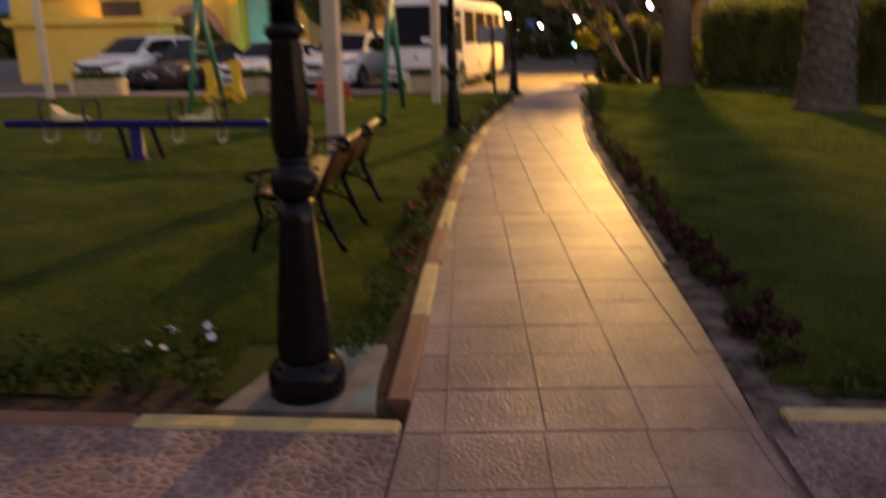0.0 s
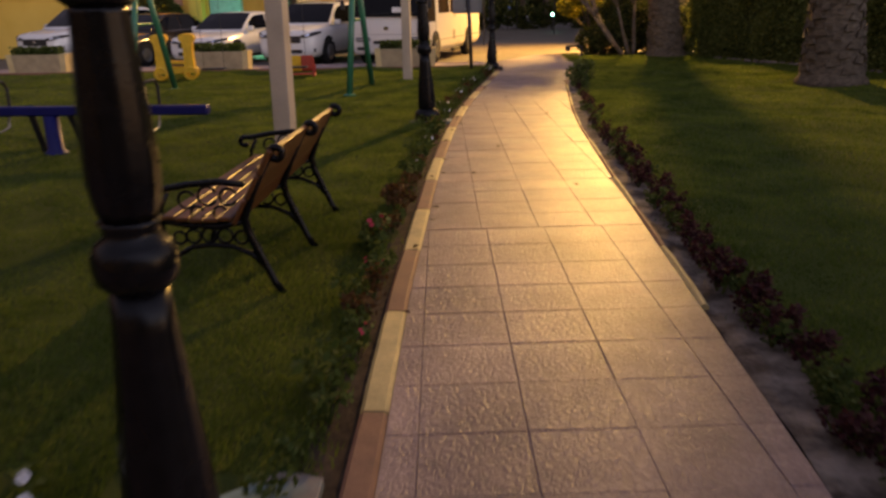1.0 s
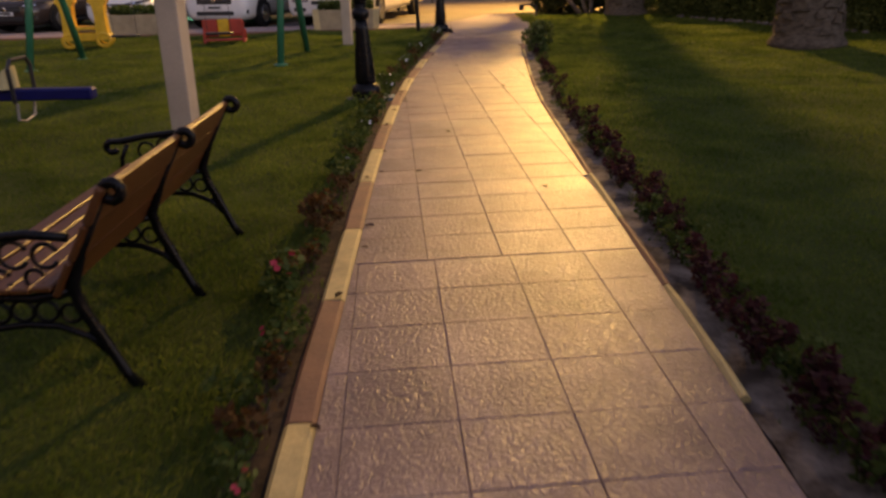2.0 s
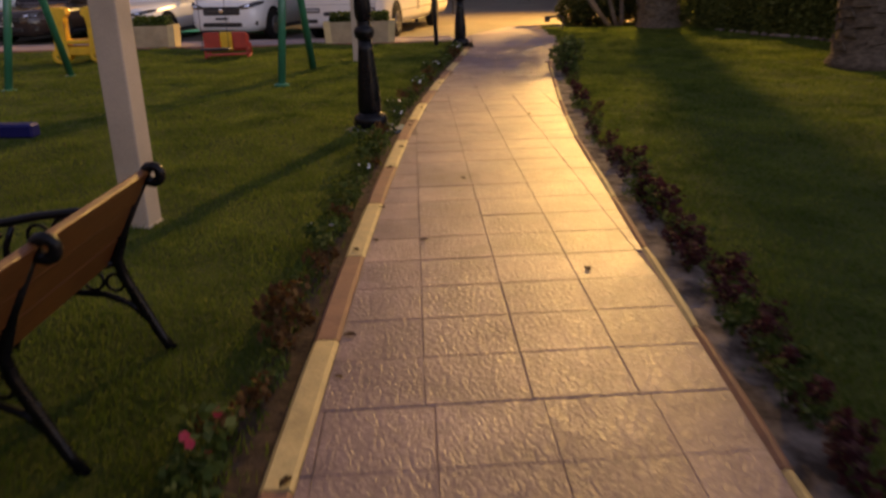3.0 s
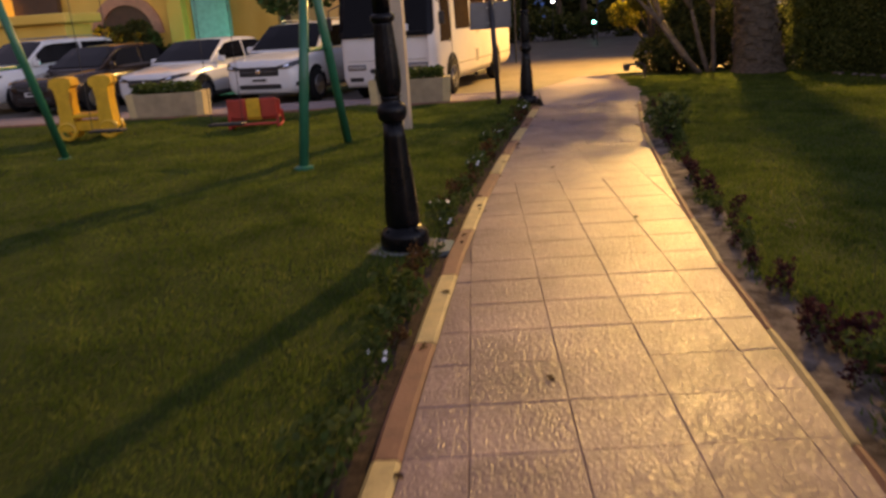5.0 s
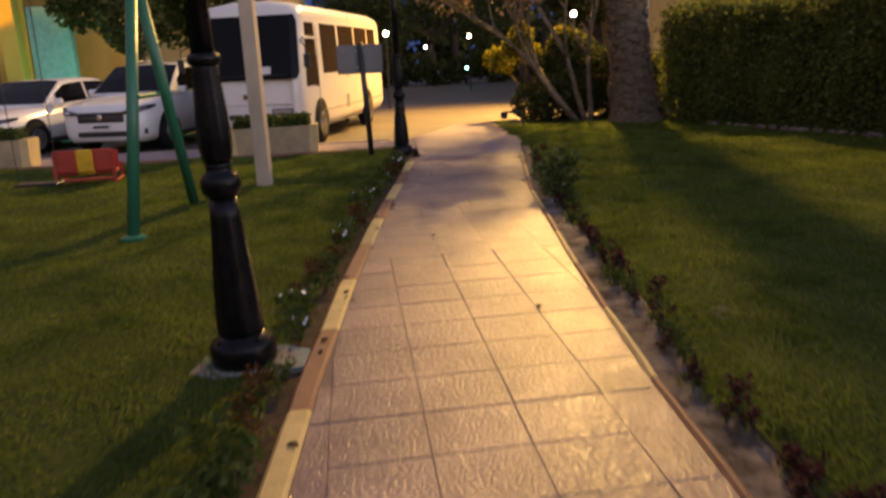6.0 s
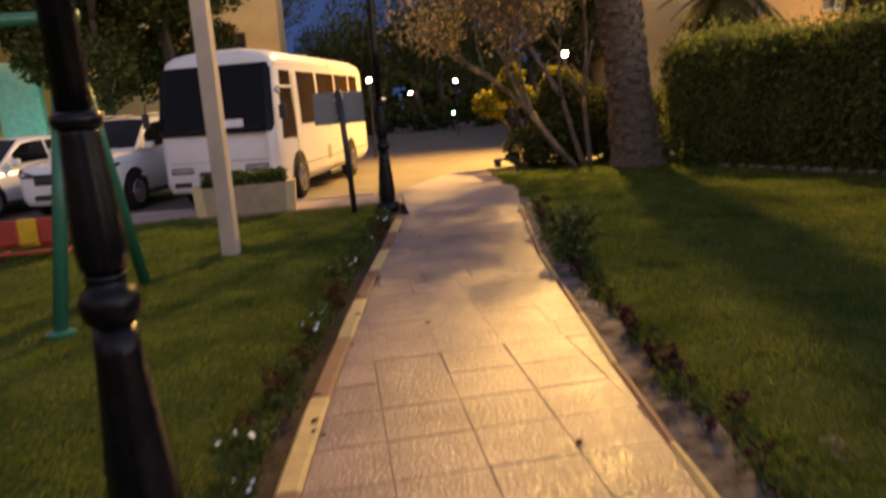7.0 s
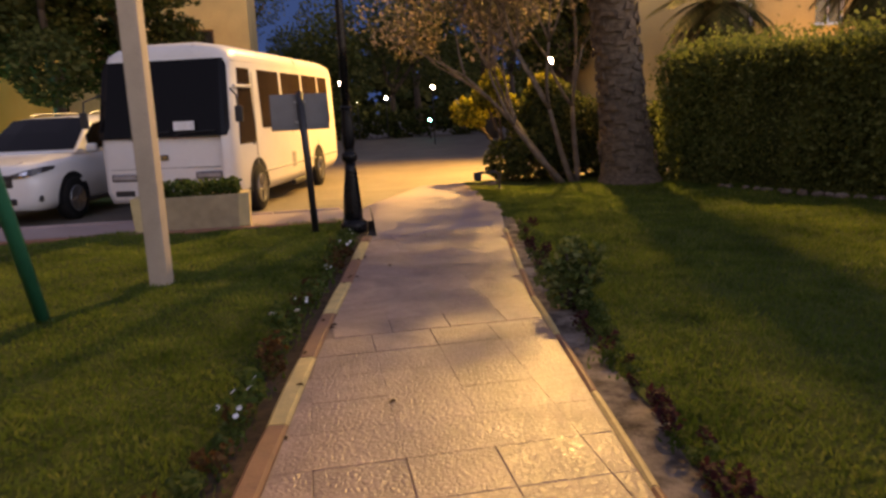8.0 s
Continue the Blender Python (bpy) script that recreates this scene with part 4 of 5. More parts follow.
SUV = dict(L=4.65, W=1.86, H=1.70, hood=1.02, belt=1.08, ws=1.12, roof0=2.0, roof1=4.0, tail=4.45, clear=0.24, r=0.35, rails=True)
SEDAN = dict(L=4.6, W=1.80, H=1.47, hood=0.86, belt=0.94, ws=1.28, roof0=2.15, roof1=3.35, tail=4.0, clear=0.20, r=0.32, deck=0.98)
ROAD = -0.10
car((-5.42, 23.1, ROAD), -13, M["whitecar"], "white sport utility car parked nose-on beside the bus", **SUV)
car((-8.1, 23.35, ROAD), -15, M["whitecar"], "white saloon car parked nose-on by a planter", **SEDAN)
car((-10.9, 23.6, ROAD), -15.5, M["darkcar"], "dark brown saloon car parked between white cars", **SEDAN)
car((-13.2, 24.4, ROAD), -19.5, M["whitecar"], "white sport utility car parked near the yellow building", **SUV)


def bus():
    ob = thing("minibus", (-2.55, 22.5, ROAD), -12.2, "white minibus with dark tinted windows parked nose-on", "bus")
    L, W, H = 6.9, 2.08, 2.62
    w = W / 2

    def ring(y, half, top, low, crown):
        return [(x, y, z) for x, z in [(-half * 0.93, low), (half * 0.93, low), (half, low + 0.16), (half, 1.05), (half * 0.99, 1.30), (half * 0.955, top - 0.22), (half * 0.91, top - 0.10), (half * 0.76, top - 0.02), (half * 0.35, top + crown), (-half * 0.35, top + crown), (-half * 0.76, top - 0.02), (-half * 0.91, top - 0.10), (-half * 0.955, top - 0.22), (-half * 0.99, 1.30), (-half, 1.05), (-half, low + 0.16)]]
    bm = bmesh.new()
    rows = []
    # the nose bulges at the bumper and leans back above the waist
    for k, (off, half, low, top, crown) in enumerate(((0.0, 0.86, 0.40, 2.47, 0.0), (0.05, 0.94, 0.32, 2.56, 0.02), (0.16, 0.985, 0.30, 2.62, 0.04), (0.45, 1.0, 0.30, 2.645, 0.05), (3.0, 1.0, 0.30, 2.645, 0.05), (6.4, 1.0, 0.32, 2.635, 0.05), (6.75, 0.985, 0.36, 2.59, 0.03), (6.86, 0.94, 0.42, 2.52, 0.01), (6.9, 0.86, 0.5, 2.43, 0.0))):
        r = ring(off, w * half, top, low, crown)
        if off < 2:
            r = [(x, y + max(0.0, z - 1.25) * 0.26 * (1 - off / 2.0), z) for x, y, z in r]
        rows.append(r)
    loft(bm, rows)
    bmesh.ops.recalc_face_normals(bm, faces=bm.faces)
    body = part("body", bm, M["buspaint"], ob)
    body.data.shade_smooth()
    # windscreen wraps slightly: three panes
    def front(x, z, out=0.0):
        return (x, max(0.0, z - 1.25) * 0.26 + 0.5 * max(0.0, abs(x) - 0.90) - 0.022 - out, z)
    for xa, xb, n in ((-1.02, -0.90, "windscreen"), (-0.90, 0.90, "windscreen"), (0.90, 1.02, "windscreen")):
        pts = [front(xa, 1.28), front(xb, 1.28), front(xb * 0.95, 2.41), front(xa * 0.95, 2.41)]
        if xa < -0.9:
            pts = [front(xa, 1.38), front(xa + 0.04, 1.28), front(xb, 1.28), front(xb * 0.95, 2.41), front(xa * 0.95 + 0.05, 2.41), front(xa * 0.95, 2.30)]
        elif xb > 0.9:
            pts = [front(xa, 1.28), front(xb - 0.04, 1.28), front(xb, 1.38), front(xb * 0.95, 2.30), front(xb * 0.95 - 0.05, 2.41), front(xa * 0.95, 2.41)]
        pane(ob, pts, M["glass"], n, 0.006)
    part("paper_notice", box(bmesh.new(), (0.36, -0.035, 1.44), (0.32, 0.008, 0.13), 0.002, Matrix.Rotation(radians(0), 4, "X")), M["paper"], ob, "white paper behind the windscreen")
    for s, tip in ((-0.5, -0.1), (0.2, 0.62)):
        part("wiper", tube(bmesh.new(), [(s, -0.045, 1.27), (s + 0.08, -0.04, 1.335), (s + 0.62, -0.035, 1.355)], 0.012, 6), M["trim"], ob)
    part("badge", box(bmesh.new(), (0.0, -0.012, 0.98), (0.13, 0.02, 0.09), 0.01), M["chrome"], ob)
    for s in (-1, 1):
        hl = part("headlight", box(bmesh.new(), (s * 0.66, 0.035, 0.70), (0.42, 0.10, 0.13), 0.03, seg=2), M["lens"], ob, "rectangular headlight")
        part("lamp_surround", box(bmesh.new(), (s * 0.66, -0.015, 0.70), (0.36, 0.012, 0.05), 0.004), M["grey_trim"], hl)
        part("fog_light", box(bmesh.new(), (s * 0.68, 0.035, 0.46), (0.34, 0.08, 0.12), 0.03, seg=2), M["trim"], ob, "dark lower lamp opening")
        part("air_slot", box(bmesh.new(), (s * 0.24, 0.005, 0.62), (0.28, 0.05, 0.10), 0.03), M["trim"], ob)
        part("mirror_arm", tube(bmesh.new(), [(s * 1.02, 0.25, 1.95), (s * 1.18, 0.02, 1.85), (s * 1.20, 0.0, 1.55)], 0.014, 8), M["trim"], ob)
        part("wing_mirror", box(bmesh.new(), (s * 1.20, 0.02, 1.58), (0.12, 0.06, 0.24), 0.02, seg=2), M["trim"], ob, "black wing mirror")
    part("number_plate", box(bmesh.new(), (0, -0.012, 0.50), (0.46, 0.02, 0.12), 0.004), M["plate"], ob)
    part("bumper_line", box(bmesh.new(), (0, 0.012, 0.825), (1.72, 0.02, 0.012), 0.003), M["grey_trim"], ob)
    # side windows
    for s in (-1, 1):
        def side(y, z):
            k = (z - 1.30) / (2.36 - 1.30)
            return (s * w * (0.992 - 0.037 * k), y, z)
        spans = [(0.40, 1.16, 0.22), (1.54, 2.68, 0.0), (2.82, 4.08, 0.0), (4.20, 5.34, 0.0), (5.44, 6.24, 0.0)]
        for ya, yb, lean in spans:
            low = 1.12 if lean else 1.33
            pts = [side(ya, low), side(yb, low), side(yb, 2.28), side(ya + lean, 2.28)]
            if s < 0:
                pts = [pts[1], pts[0], pts[3], pts[2]]
            pane(ob, pts, M["busglass"], "side_window", 0.006)
        part("drip_rail", box(bmesh.new(), (s * w * 0.945, 3.5, 2.385), (0.03, 6.1, 0.02), 0.005), M["buspaint"], ob)
        part("door_line", box(bmesh.new(), (s * w * 1.001, 1.16, 1.35), (0.012, 0.02, 1.75), 0.003), M["grey_trim"], ob)
        part("door_line", box(bmesh.new(), (s * w * 0.985, 0.75, 2.0), (0.05, 0.72, 0.045), 0.006), M["buspaint"], ob)
        part("rub_strip", box(bmesh.new(), (s * w * 1.0, 3.8, 0.62), (0.02, 5.6, 0.03), 0.006), M["grey_trim"], ob)
        part("door_handle", box(bmesh.new(), (s * (w + 0.008), 1.02, 1.12), (0.02, 0.10, 0.05), 0.008), M["trim"], ob)
        part("fuel_flap", box(bmesh.new(), (s * (w + 0.002), 3.2, 0.70), (0.01, 0.24, 0.28), 0.006), M["grey_trim"], ob)
        for y in (1.15, 5.02):
            arch_panel(ob, s * (w - 0.006), y, 0.47, 0.40, 0.36, s)
            wheel(ob, s * (w - 0.085), y, 0.38, 0.22, s)
        part("side_step", box(bmesh.new(), (s * (w - 0.06), 3.6, 0.26), (0.10, 0.8, 0.10), 0.02), M["trim"], ob)
    return ob


bus()

# ---- hedge, palms, trees ----
rng = np.random.default_rng(11)
HX = lambda y: 6.4 + (21.45 - y) * 0.40


def hedge():
    ob = thing("hedge", label="tall clipped green hedge along the lawn", category="hedge")
    # solid core, coloured dark for the shade inside the hedge
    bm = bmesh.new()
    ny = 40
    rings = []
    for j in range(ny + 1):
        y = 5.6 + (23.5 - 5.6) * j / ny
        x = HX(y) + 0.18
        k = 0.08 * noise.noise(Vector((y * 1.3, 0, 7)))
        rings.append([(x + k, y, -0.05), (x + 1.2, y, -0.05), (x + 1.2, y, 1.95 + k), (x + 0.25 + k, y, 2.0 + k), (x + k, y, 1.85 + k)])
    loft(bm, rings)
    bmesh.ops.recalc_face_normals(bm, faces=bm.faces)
    part("core", bm, M["dark_leaf"], ob, "solid dark core standing in for the shade between leaves")
    n = 150000
    y = rng.uniform(5.6, 23.6, n)
    z = rng.uniform(0.0, 1, n)
    which = rng.random(n)
    hx = 6.4 + (21.45 - y) * 0.40
    wave = 0.10 * np.sin(y * 2.1) + 0.07 * np.sin(y * 5.3 + z * 4) + 0.05 * np.sin(z * 9 + y)
    face = np.stack([hx + 0.12 + wave - rng.exponential(0.06, n), y, z * 2.12], 1)
    topp = np.stack([hx + 0.1 + 1.25 * z, y, 2.0 + 0.08 * np.sin(y * 1.7) + 0.05 * np.sin(y * 5.9) + rng.exponential(0.09, n)], 1)
    c = np.where((which < 0.68)[:, None], face, topp)
    g = new("leaves", leaves("leaves", c, 0.042, M["hedge_leaf"], rng))
    g.parent = ob
    return ob


hedge()
rs = random.Random(17)
for i in range(26):
    y = 17.15 + i * 0.19 + rs.uniform(-0.05, 0.05)
    bm = bmesh.new()
    bmesh.ops.create_icosphere(bm, subdivisions=2, radius=1.0)
    for v in bm.verts:
        v.co *= 1 + 0.25 * noise.noise(v.co * 1.3 + Vector((i, 0, 0)))
    bmesh.ops.transform(bm, matrix=pose(HX(y) - 0.28 + rs.uniform(-0.05, 0.05), y, 0.02, 0, 0, rs.uniform(0, 180)) @ Matrix.Diagonal((0.06, 0.10, rs.uniform(0.03, 0.05), 1)), verts=bm.verts)
    solid("edging_stone", bm, M["sand"], "pale rough stone edging the foot of the hedge", "stone", group="edging stones", smooth=True)


def palm(place, base, top, height, seed, fronds=26, slant=0.02, label="thick date palm trunk with old leaf-base scars"):
    ob = thing("palm_tree", place, 0, label, "palm tree", "date palms")
    rn = random.Random(seed)

    def bow(z):
        """The trunk leans at its foot and rises upright above."""
        return slant * z if z < 3.5 else slant * 3.5 + (z - 3.5) / max(0.1, height - 3.5) * (0.02 * height - slant * 3.5)
    bm = bmesh.new()
    rings = []
    n = int(height / 0.11)
    for i in range(n + 1):
        z = height * i / n
        f = min(1, z / 1.2)
        r = base + (top - base) * f
        if z < 0.35:
            r *= 1 + 0.16 * (1 - z / 0.35)
        r *= 1.0 + (0.035 if i % 2 else -0.035)
        lean = bow(z)
        rings.append([((r * (1 + 0.05 * noise.noise(Vector((math.cos(a) * 2, math.sin(a) * 2, z * 5 + seed))))) * math.cos(a) - lean, r * math.sin(a), z - 0.04) for a in (2 * math.pi * k / 28 for k in range(28))])
    loft(bm, rings)
    part("trunk", bm, M["palm_bark"], ob, "grey-brown fibrous trunk", True)
    # leaf-base scales in a spiral
    bm = bmesh.new()
    k = 0
    z = 0.25
    while z < min(height, 4.5):
        f = min(1, z / 1.2)
        r = base + (top - base) * f
        a = k * 2.39996
        mm = Matrix.Translation((r * 0.99 * math.cos(a) - bow(z), r * 0.99 * math.sin(a), z)) @ Matrix.Rotation(a, 4, "Z") @ Matrix.Rotation(radians(-18), 4, "Y")
        s = rn.uniform(0.6, 1.45)
        mm = mm @ Matrix.Translation((rn.uniform(-0.02, 0.015), rn.uniform(-0.03, 0.03), rn.uniform(-0.03, 0.03))) @ Matrix.Rotation(rn.uniform(-0.3, 0.3), 4, "X")
        q = [(0, -0.10 * s, -0.07), (0, 0.10 * s, -0.07), (0.035 * s, 0.05 * s, 0.05), (0.035 * s, -0.05 * s, 0.05)]
        lo = [mm @ Vector(p) for p in q]
        hi = [mm @ (Vector(p) + Vector((0.035, 0, 0.0))) for p in q]
        loft(bm, [lo, hi])
        k += 1
        z += 0.020
    bmesh.ops.recalc_face_normals(bm, faces=bm.faces)
    tagged(part("leaf_base", bm, M["palm_bark"], ob, "cut leaf bases"), kind="stuff")
    # crown
    vs, fs = [], []
    for i in range(fronds):
        a = 2 * math.pi * i / fronds + rn.uniform(-0.1, 0.1)
        up = rn.uniform(-1.1 if fronds > 40 else -0.5, 1.1)
        ln = rn.uniform(2.2, 3.0) if height > 6 else rn.uniform(1.5, 2.1)
        p = Vector((-bow(height), 0, height))
        d = Vector((math.cos(a) * math.cos(up), math.sin(a) * math.cos(up), math.sin(up)))
        for s in range(22):
            q = p + d * (ln / 22)
            d = (d + Vector((0, 0, -0.055))).normalized()
            side = d.cross(Vector((0, 0, 1))).normalized()
            leaf_l = 0.5 * math.sin(math.pi * (s + 1.5) / 24) + 0.08
            for sg2 in (-1, 1):
                tip = q + side * sg2 * leaf_l * 0.75 + d * leaf_l * 0.6 - Vector((0, 0, 0.18 * leaf_l))
                b0 = len(vs)
                vs.extend([p, q, tip])
                fs.append((b0, b0 + 1, b0 + 2))
            p = q
    g = new("crown", soup("crown", np.array([tuple(v) for v in vs]), np.array(fs), M["frond"]))
    g.parent = ob
    return ob


palm((5.0, 23.45, -0.02), 0.50, 0.36, 9.6, 3, slant=0.10)
palm((6.1, 15.6, -0.02), 0.54, 0.40, 9.8, 5, slant=0.05)
palm((13.5, 28.7, -0.1), 0.35, 0.3, 4.4, 7, 64, label="date palm behind the hedge by the tan building")
palm((10.0, 30.1, -0.1), 0.35, 0.3, 3.9, 8, 64, label="date palm behind the hedge by the tan building")


def limb(bm, p, d, length, r, depth, rn, tips, bend=0.25, spread=0.6):
    pts, rad = [p.copy()], [r]
    q = p.copy()
    for i in range(4):
        d = (d + Vector((rn.uniform(-1, 1), rn.uniform(-1, 1), rn.uniform(-0.5, 0.9))) * bend * 0.4).normalized()
        q = q + d * length / 4
        pts.append(q.copy())
        rad.append(r * (1 - 0.11 * (i + 1)))
    tube(bm, pts, rad, 7)
    if depth == 0:
        tips.append(q.copy())
        return
    for k in range(rn.choice((2, 2, 3))):
        nd = (d + Vector((rn.uniform(-1, 1), rn.uniform(-1, 1), rn.uniform(-0.2, 0.7))) * spread).normalized()
        limb(bm, q, nd, length * rn.uniform(0.6, 0.85), r * 0.58, depth - 1, rn, tips, bend, spread)


def tree(name, place, stems, seed, bark, leaf_mat, n, size, radius, label, category, depth=3, spread=0.6, length=1.1, thick=0.09, group=""):
    ob = thing(name, place, 0, label, category, group)
    rn = random.Random(seed)
    rg = np.random.default_rng(seed)
    bm = bmesh.new()
    tips = []
    for sx, sy, dx, dy in stems:
        limb(bm, Vector((sx, sy, -0.05)), Vector((dx, dy, 1)).normalized(), length, thick, depth, rn, tips, 0.3, spread)
    part("trunk", bm, bark, ob, smooth=True)
    blobs = [(*t, radius * rn.uniform(0.6, 1.3)) for t in tips]
    g = new("crown", leaves("crown", clumps(rg, blobs, n), size, leaf_mat, rg))
    g.parent = ob
    return ob


tree("ornamental_tree", (4.1, 23.85, -0.02), ((0.0, 0.0, -0.28, 0.0), (-0.12, 0.1, -0.75, -0.1), (0.1, 0.1, -0.02, 0.1), (-0.15, 0.3, -0.62, 0.5)), 21, M["bark"], M["pink_leaf"], 8000, 0.062, 0.5, "multi-stemmed tree with pale bark and sparse pinkish leaves", "tree", 4, 0.7, 1.45, 0.06)
tree("shrub", (3.35, 25.41, -0.05), ((0, 0, -0.45, 0), (0.1, 0, 0.15, 0.1), (-0.1, 0.1, -0.15, 0.3)), 22, M["dark_bark"], M["yellow_leaf"], 4200, 0.062, 0.25, "yellow-green shrub lit by the street lamp", "shrub", 2, 0.5, 0.80, 0.04)

# low dark shrubs below the trees
def bush(place, blobs, n, size, material, seed, label, name="bush"):
    ob = thing(name, place, 0, label, "bush")
    rg = np.random.default_rng(seed)
    rn = random.Random(seed)
    bm = bmesh.new()
    for x, y, z, r in blobs:
        tube(bm, [(x * 0.15, y * 0.15, -0.03), (x * 0.6, y * 0.6, z * 0.5), (x, y, z)], [0.02, 0.014, 0.008], 5)
    part("stems", bm, M["dark_bark"], ob)
    g = new("foliage", leaves("foliage", clumps(rg, blobs, n), size, material, rg))
    g.parent = ob
    return ob


bush((3.5, 25.13, -0.02), [(-0.35, 0, 0.38, 0.42), (0.1, -0.2, 0.45, 0.5), (0.45, 0.2, 0.75, 0.55), (0.8, -0.1, 0.5, 0.5), (1.15, 0.1, 0.95, 0.6), (0.7, 0.6, 1.25, 0.65), (0.25, 0.4, 1.05, 0.5), (1.4, -0.2, 0.45, 0.45)], 15000, 0.06, M["dark_leaf"], 31, "dark rounded shrub under the ornamental tree")
bush((5.6, 24.43, -0.02), [(0, 0, 0.6, 0.6), (0.6, 0.2, 0.8, 0.6), (-0.5, 0.5, 0.7, 0.55), (0.2, 0.5, 0.9, 0.5)], 4200, 0.07, M["dark_leaf"], 32, "dark dense shrub beside the palm trunk")
bush((1.72, 15.75, -0.02), [(0, 0, 0.16, 0.17), (0.13, 0.1, 0.24, 0.16), (-0.12, -0.05, 0.26, 0.14), (0.05, 0.1, 0.38, 0.13), (-0.04, -0.08, 0.42, 0.09), (0.18, 0.0, 0.40, 0.09)], 1100, 0.034, M["bush_leaf"], 33, "small round green bush at the edge of the path")

# bedding plants along both kerbs
rb = random.Random(9)


def seedling(place, h, material, seed, label, petals=None):
    ob = thing("bedding_plant", place, rb.uniform(0, 360), label, "plant", "bedding plants")
    rg = np.random.default_rng(seed)
    bm = bmesh.new()
    tips = []
    for k in range(4):
        a = rb.uniform(0, 6.28)
        t = Vector((math.cos(a) * h * 0.38, math.sin(a) * h * 0.38, h * rb.uniform(0.6, 1.0)))
        tips.append(t)
        tube(bm, [(0, 0, -0.02), t * 0.5 + Vector((0, 0, h * 0.1)), t], [0.006, 0.005, 0.003], 5)
    part("stem", bm, M["bed_leaf"], ob)
    blobs = [(t.x, t.y, t.z, h * 0.26) for t in tips] + [(0, 0, h * 0.45, h * 0.36)]
    g = new("foliage", leaves("foliage", clumps(rg, blobs, 90), h * 0.15, material, rg))
    g.parent = ob
    if petals:
        for t in tips[:3]:
            bm = bmesh.new()
            for k in range(5):
                a = 2 * math.pi * k / 5
                mm = Matrix.Translation(t + Vector((0, 0, h * 0.16))) @ Matrix.Rotation(radians(40), 4, "X") @ Matrix.Rotation(a, 4, "Z")
                q = [(0.002, -0.003, 0), (0.018, -0.011, 0.003), (0.023, 0, 0.004), (0.018, 0.011, 0.003), (0.002, 0.003, 0)]
                loft(bm, [[mm @ Vector(p) for p in q], [mm @ (Vector(p) + Vector((0, 0, 0.002))) for p in q]])
            part("flower", bm, petals, ob)
    return ob


kinds = [seedling((0, -30 - i, 0), h, M[mn], 40 + i, lb, M[pt] if pt else None) for i, (h, mn, lb, pt) in enumerate((
    (0.24, "bed_leaf", "low green bedding plant in the kerbside soil", None),
    (0.30, "bed_leaf", "green bedding plant with small red flowers", "red_petal"),
    (0.22, "dry_leaf", "dry brownish bedding plant in the kerbside soil", None),
    (0.20, "purple_leaf", "dark red-leaved bedding plant in sandy soil", None),
    (0.16, "purple_leaf", "small dark red-leaved seedling in sandy soil", None),
    (0.20, "bed_leaf", "small green bedding plant in sandy soil", None),
    (0.26, "bed_leaf", "green bedding plant with white flowers", "petal")))]


def plant(k, x, y, s):
    o = copy_thing(kinds[k], pose(x, y, -0.03, 0, 0, rb.uniform(0, 360)) @ Matrix.Diagonal((1, 1, 1, 1)))
    o.scale = (s, s, s)


y = 3.5
while y < 19.3:
    if not 11.41 < y < 11.94:
        x = left_x(y) - KERB - rb.uniform(0.08, 0.22)
        plant(rb.choice((0, 0, 1, 2) if y < 7 else (0, 0, 0, 2, 2, 6)), x, y, rb.uniform(0.45, 0.9))
    y += rb.uniform(0.11, 0.26)
y = 3.43
while y < 19.7:
    x = right_x(y) + rb.uniform(0.16, 0.36)
    plant(rb.choice((3, 3, 3, 4, 4, 5) if y < 14 else (3, 3, 4, 4, 5, 5)), x, y, rb.uniform(0.45, 0.85) if y < 10 else rb.uniform(0.3, 0.72))
    y += rb.uniform(0.04, 0.10) if y < 10 else rb.uniform(0.07, 0.17)
for i in range(26):
    plant(rb.choice((0, 0, 0, 6)), -1.25 - i * 0.13 + rb.uniform(-0.04, 0.04), rb.uniform(3.0, 3.22), rb.uniform(0.7, 1.0))
for i in range(12):
    plant(rb.choice((0, 5, 5)), 1.45 + i * 0.15, rb.uniform(3.185, 3.36), rb.uniform(0.5, 0.8))
for k in kinds:
    for o in (*k.children_recursive, k):
        bpy.data.objects.remove(o)

# fallen leaves on the path
for i in range(34):
    y = rb.uniform(3.5, 18.9)
    x = left_x(y) + (rb.uniform(-0.09, 0.05) if i % 6 else rb.uniform(0.1, 1.2))
    bm = bmesh.new()
    q = [(-0.024, 0, 0.003), (-0.01, -0.011, 0.008), (0.01, -0.010, 0.009), (0.025, 0, 0.004), (0.01, 0.010, 0.011), (-0.01, 0.011, 0.008)]
    loft(bm, [[Vector(p) for p in q], [Vector(p) + Vector((0, 0, 0.002)) for p in q]])
    o = solid("fallen_leaf", bm, M["dry_leaf"], "dry brown leaf lying on the path", "leaf", group="fallen leaves")
    o.matrix_basis = pose(x, y, 0.010 if x < left_x(y) else 0.0, 0, 0, rb.uniform(0, 360)) @ Matrix.Scale(rb.uniform(0.8, 1.4), 4)

# ---- grass ----


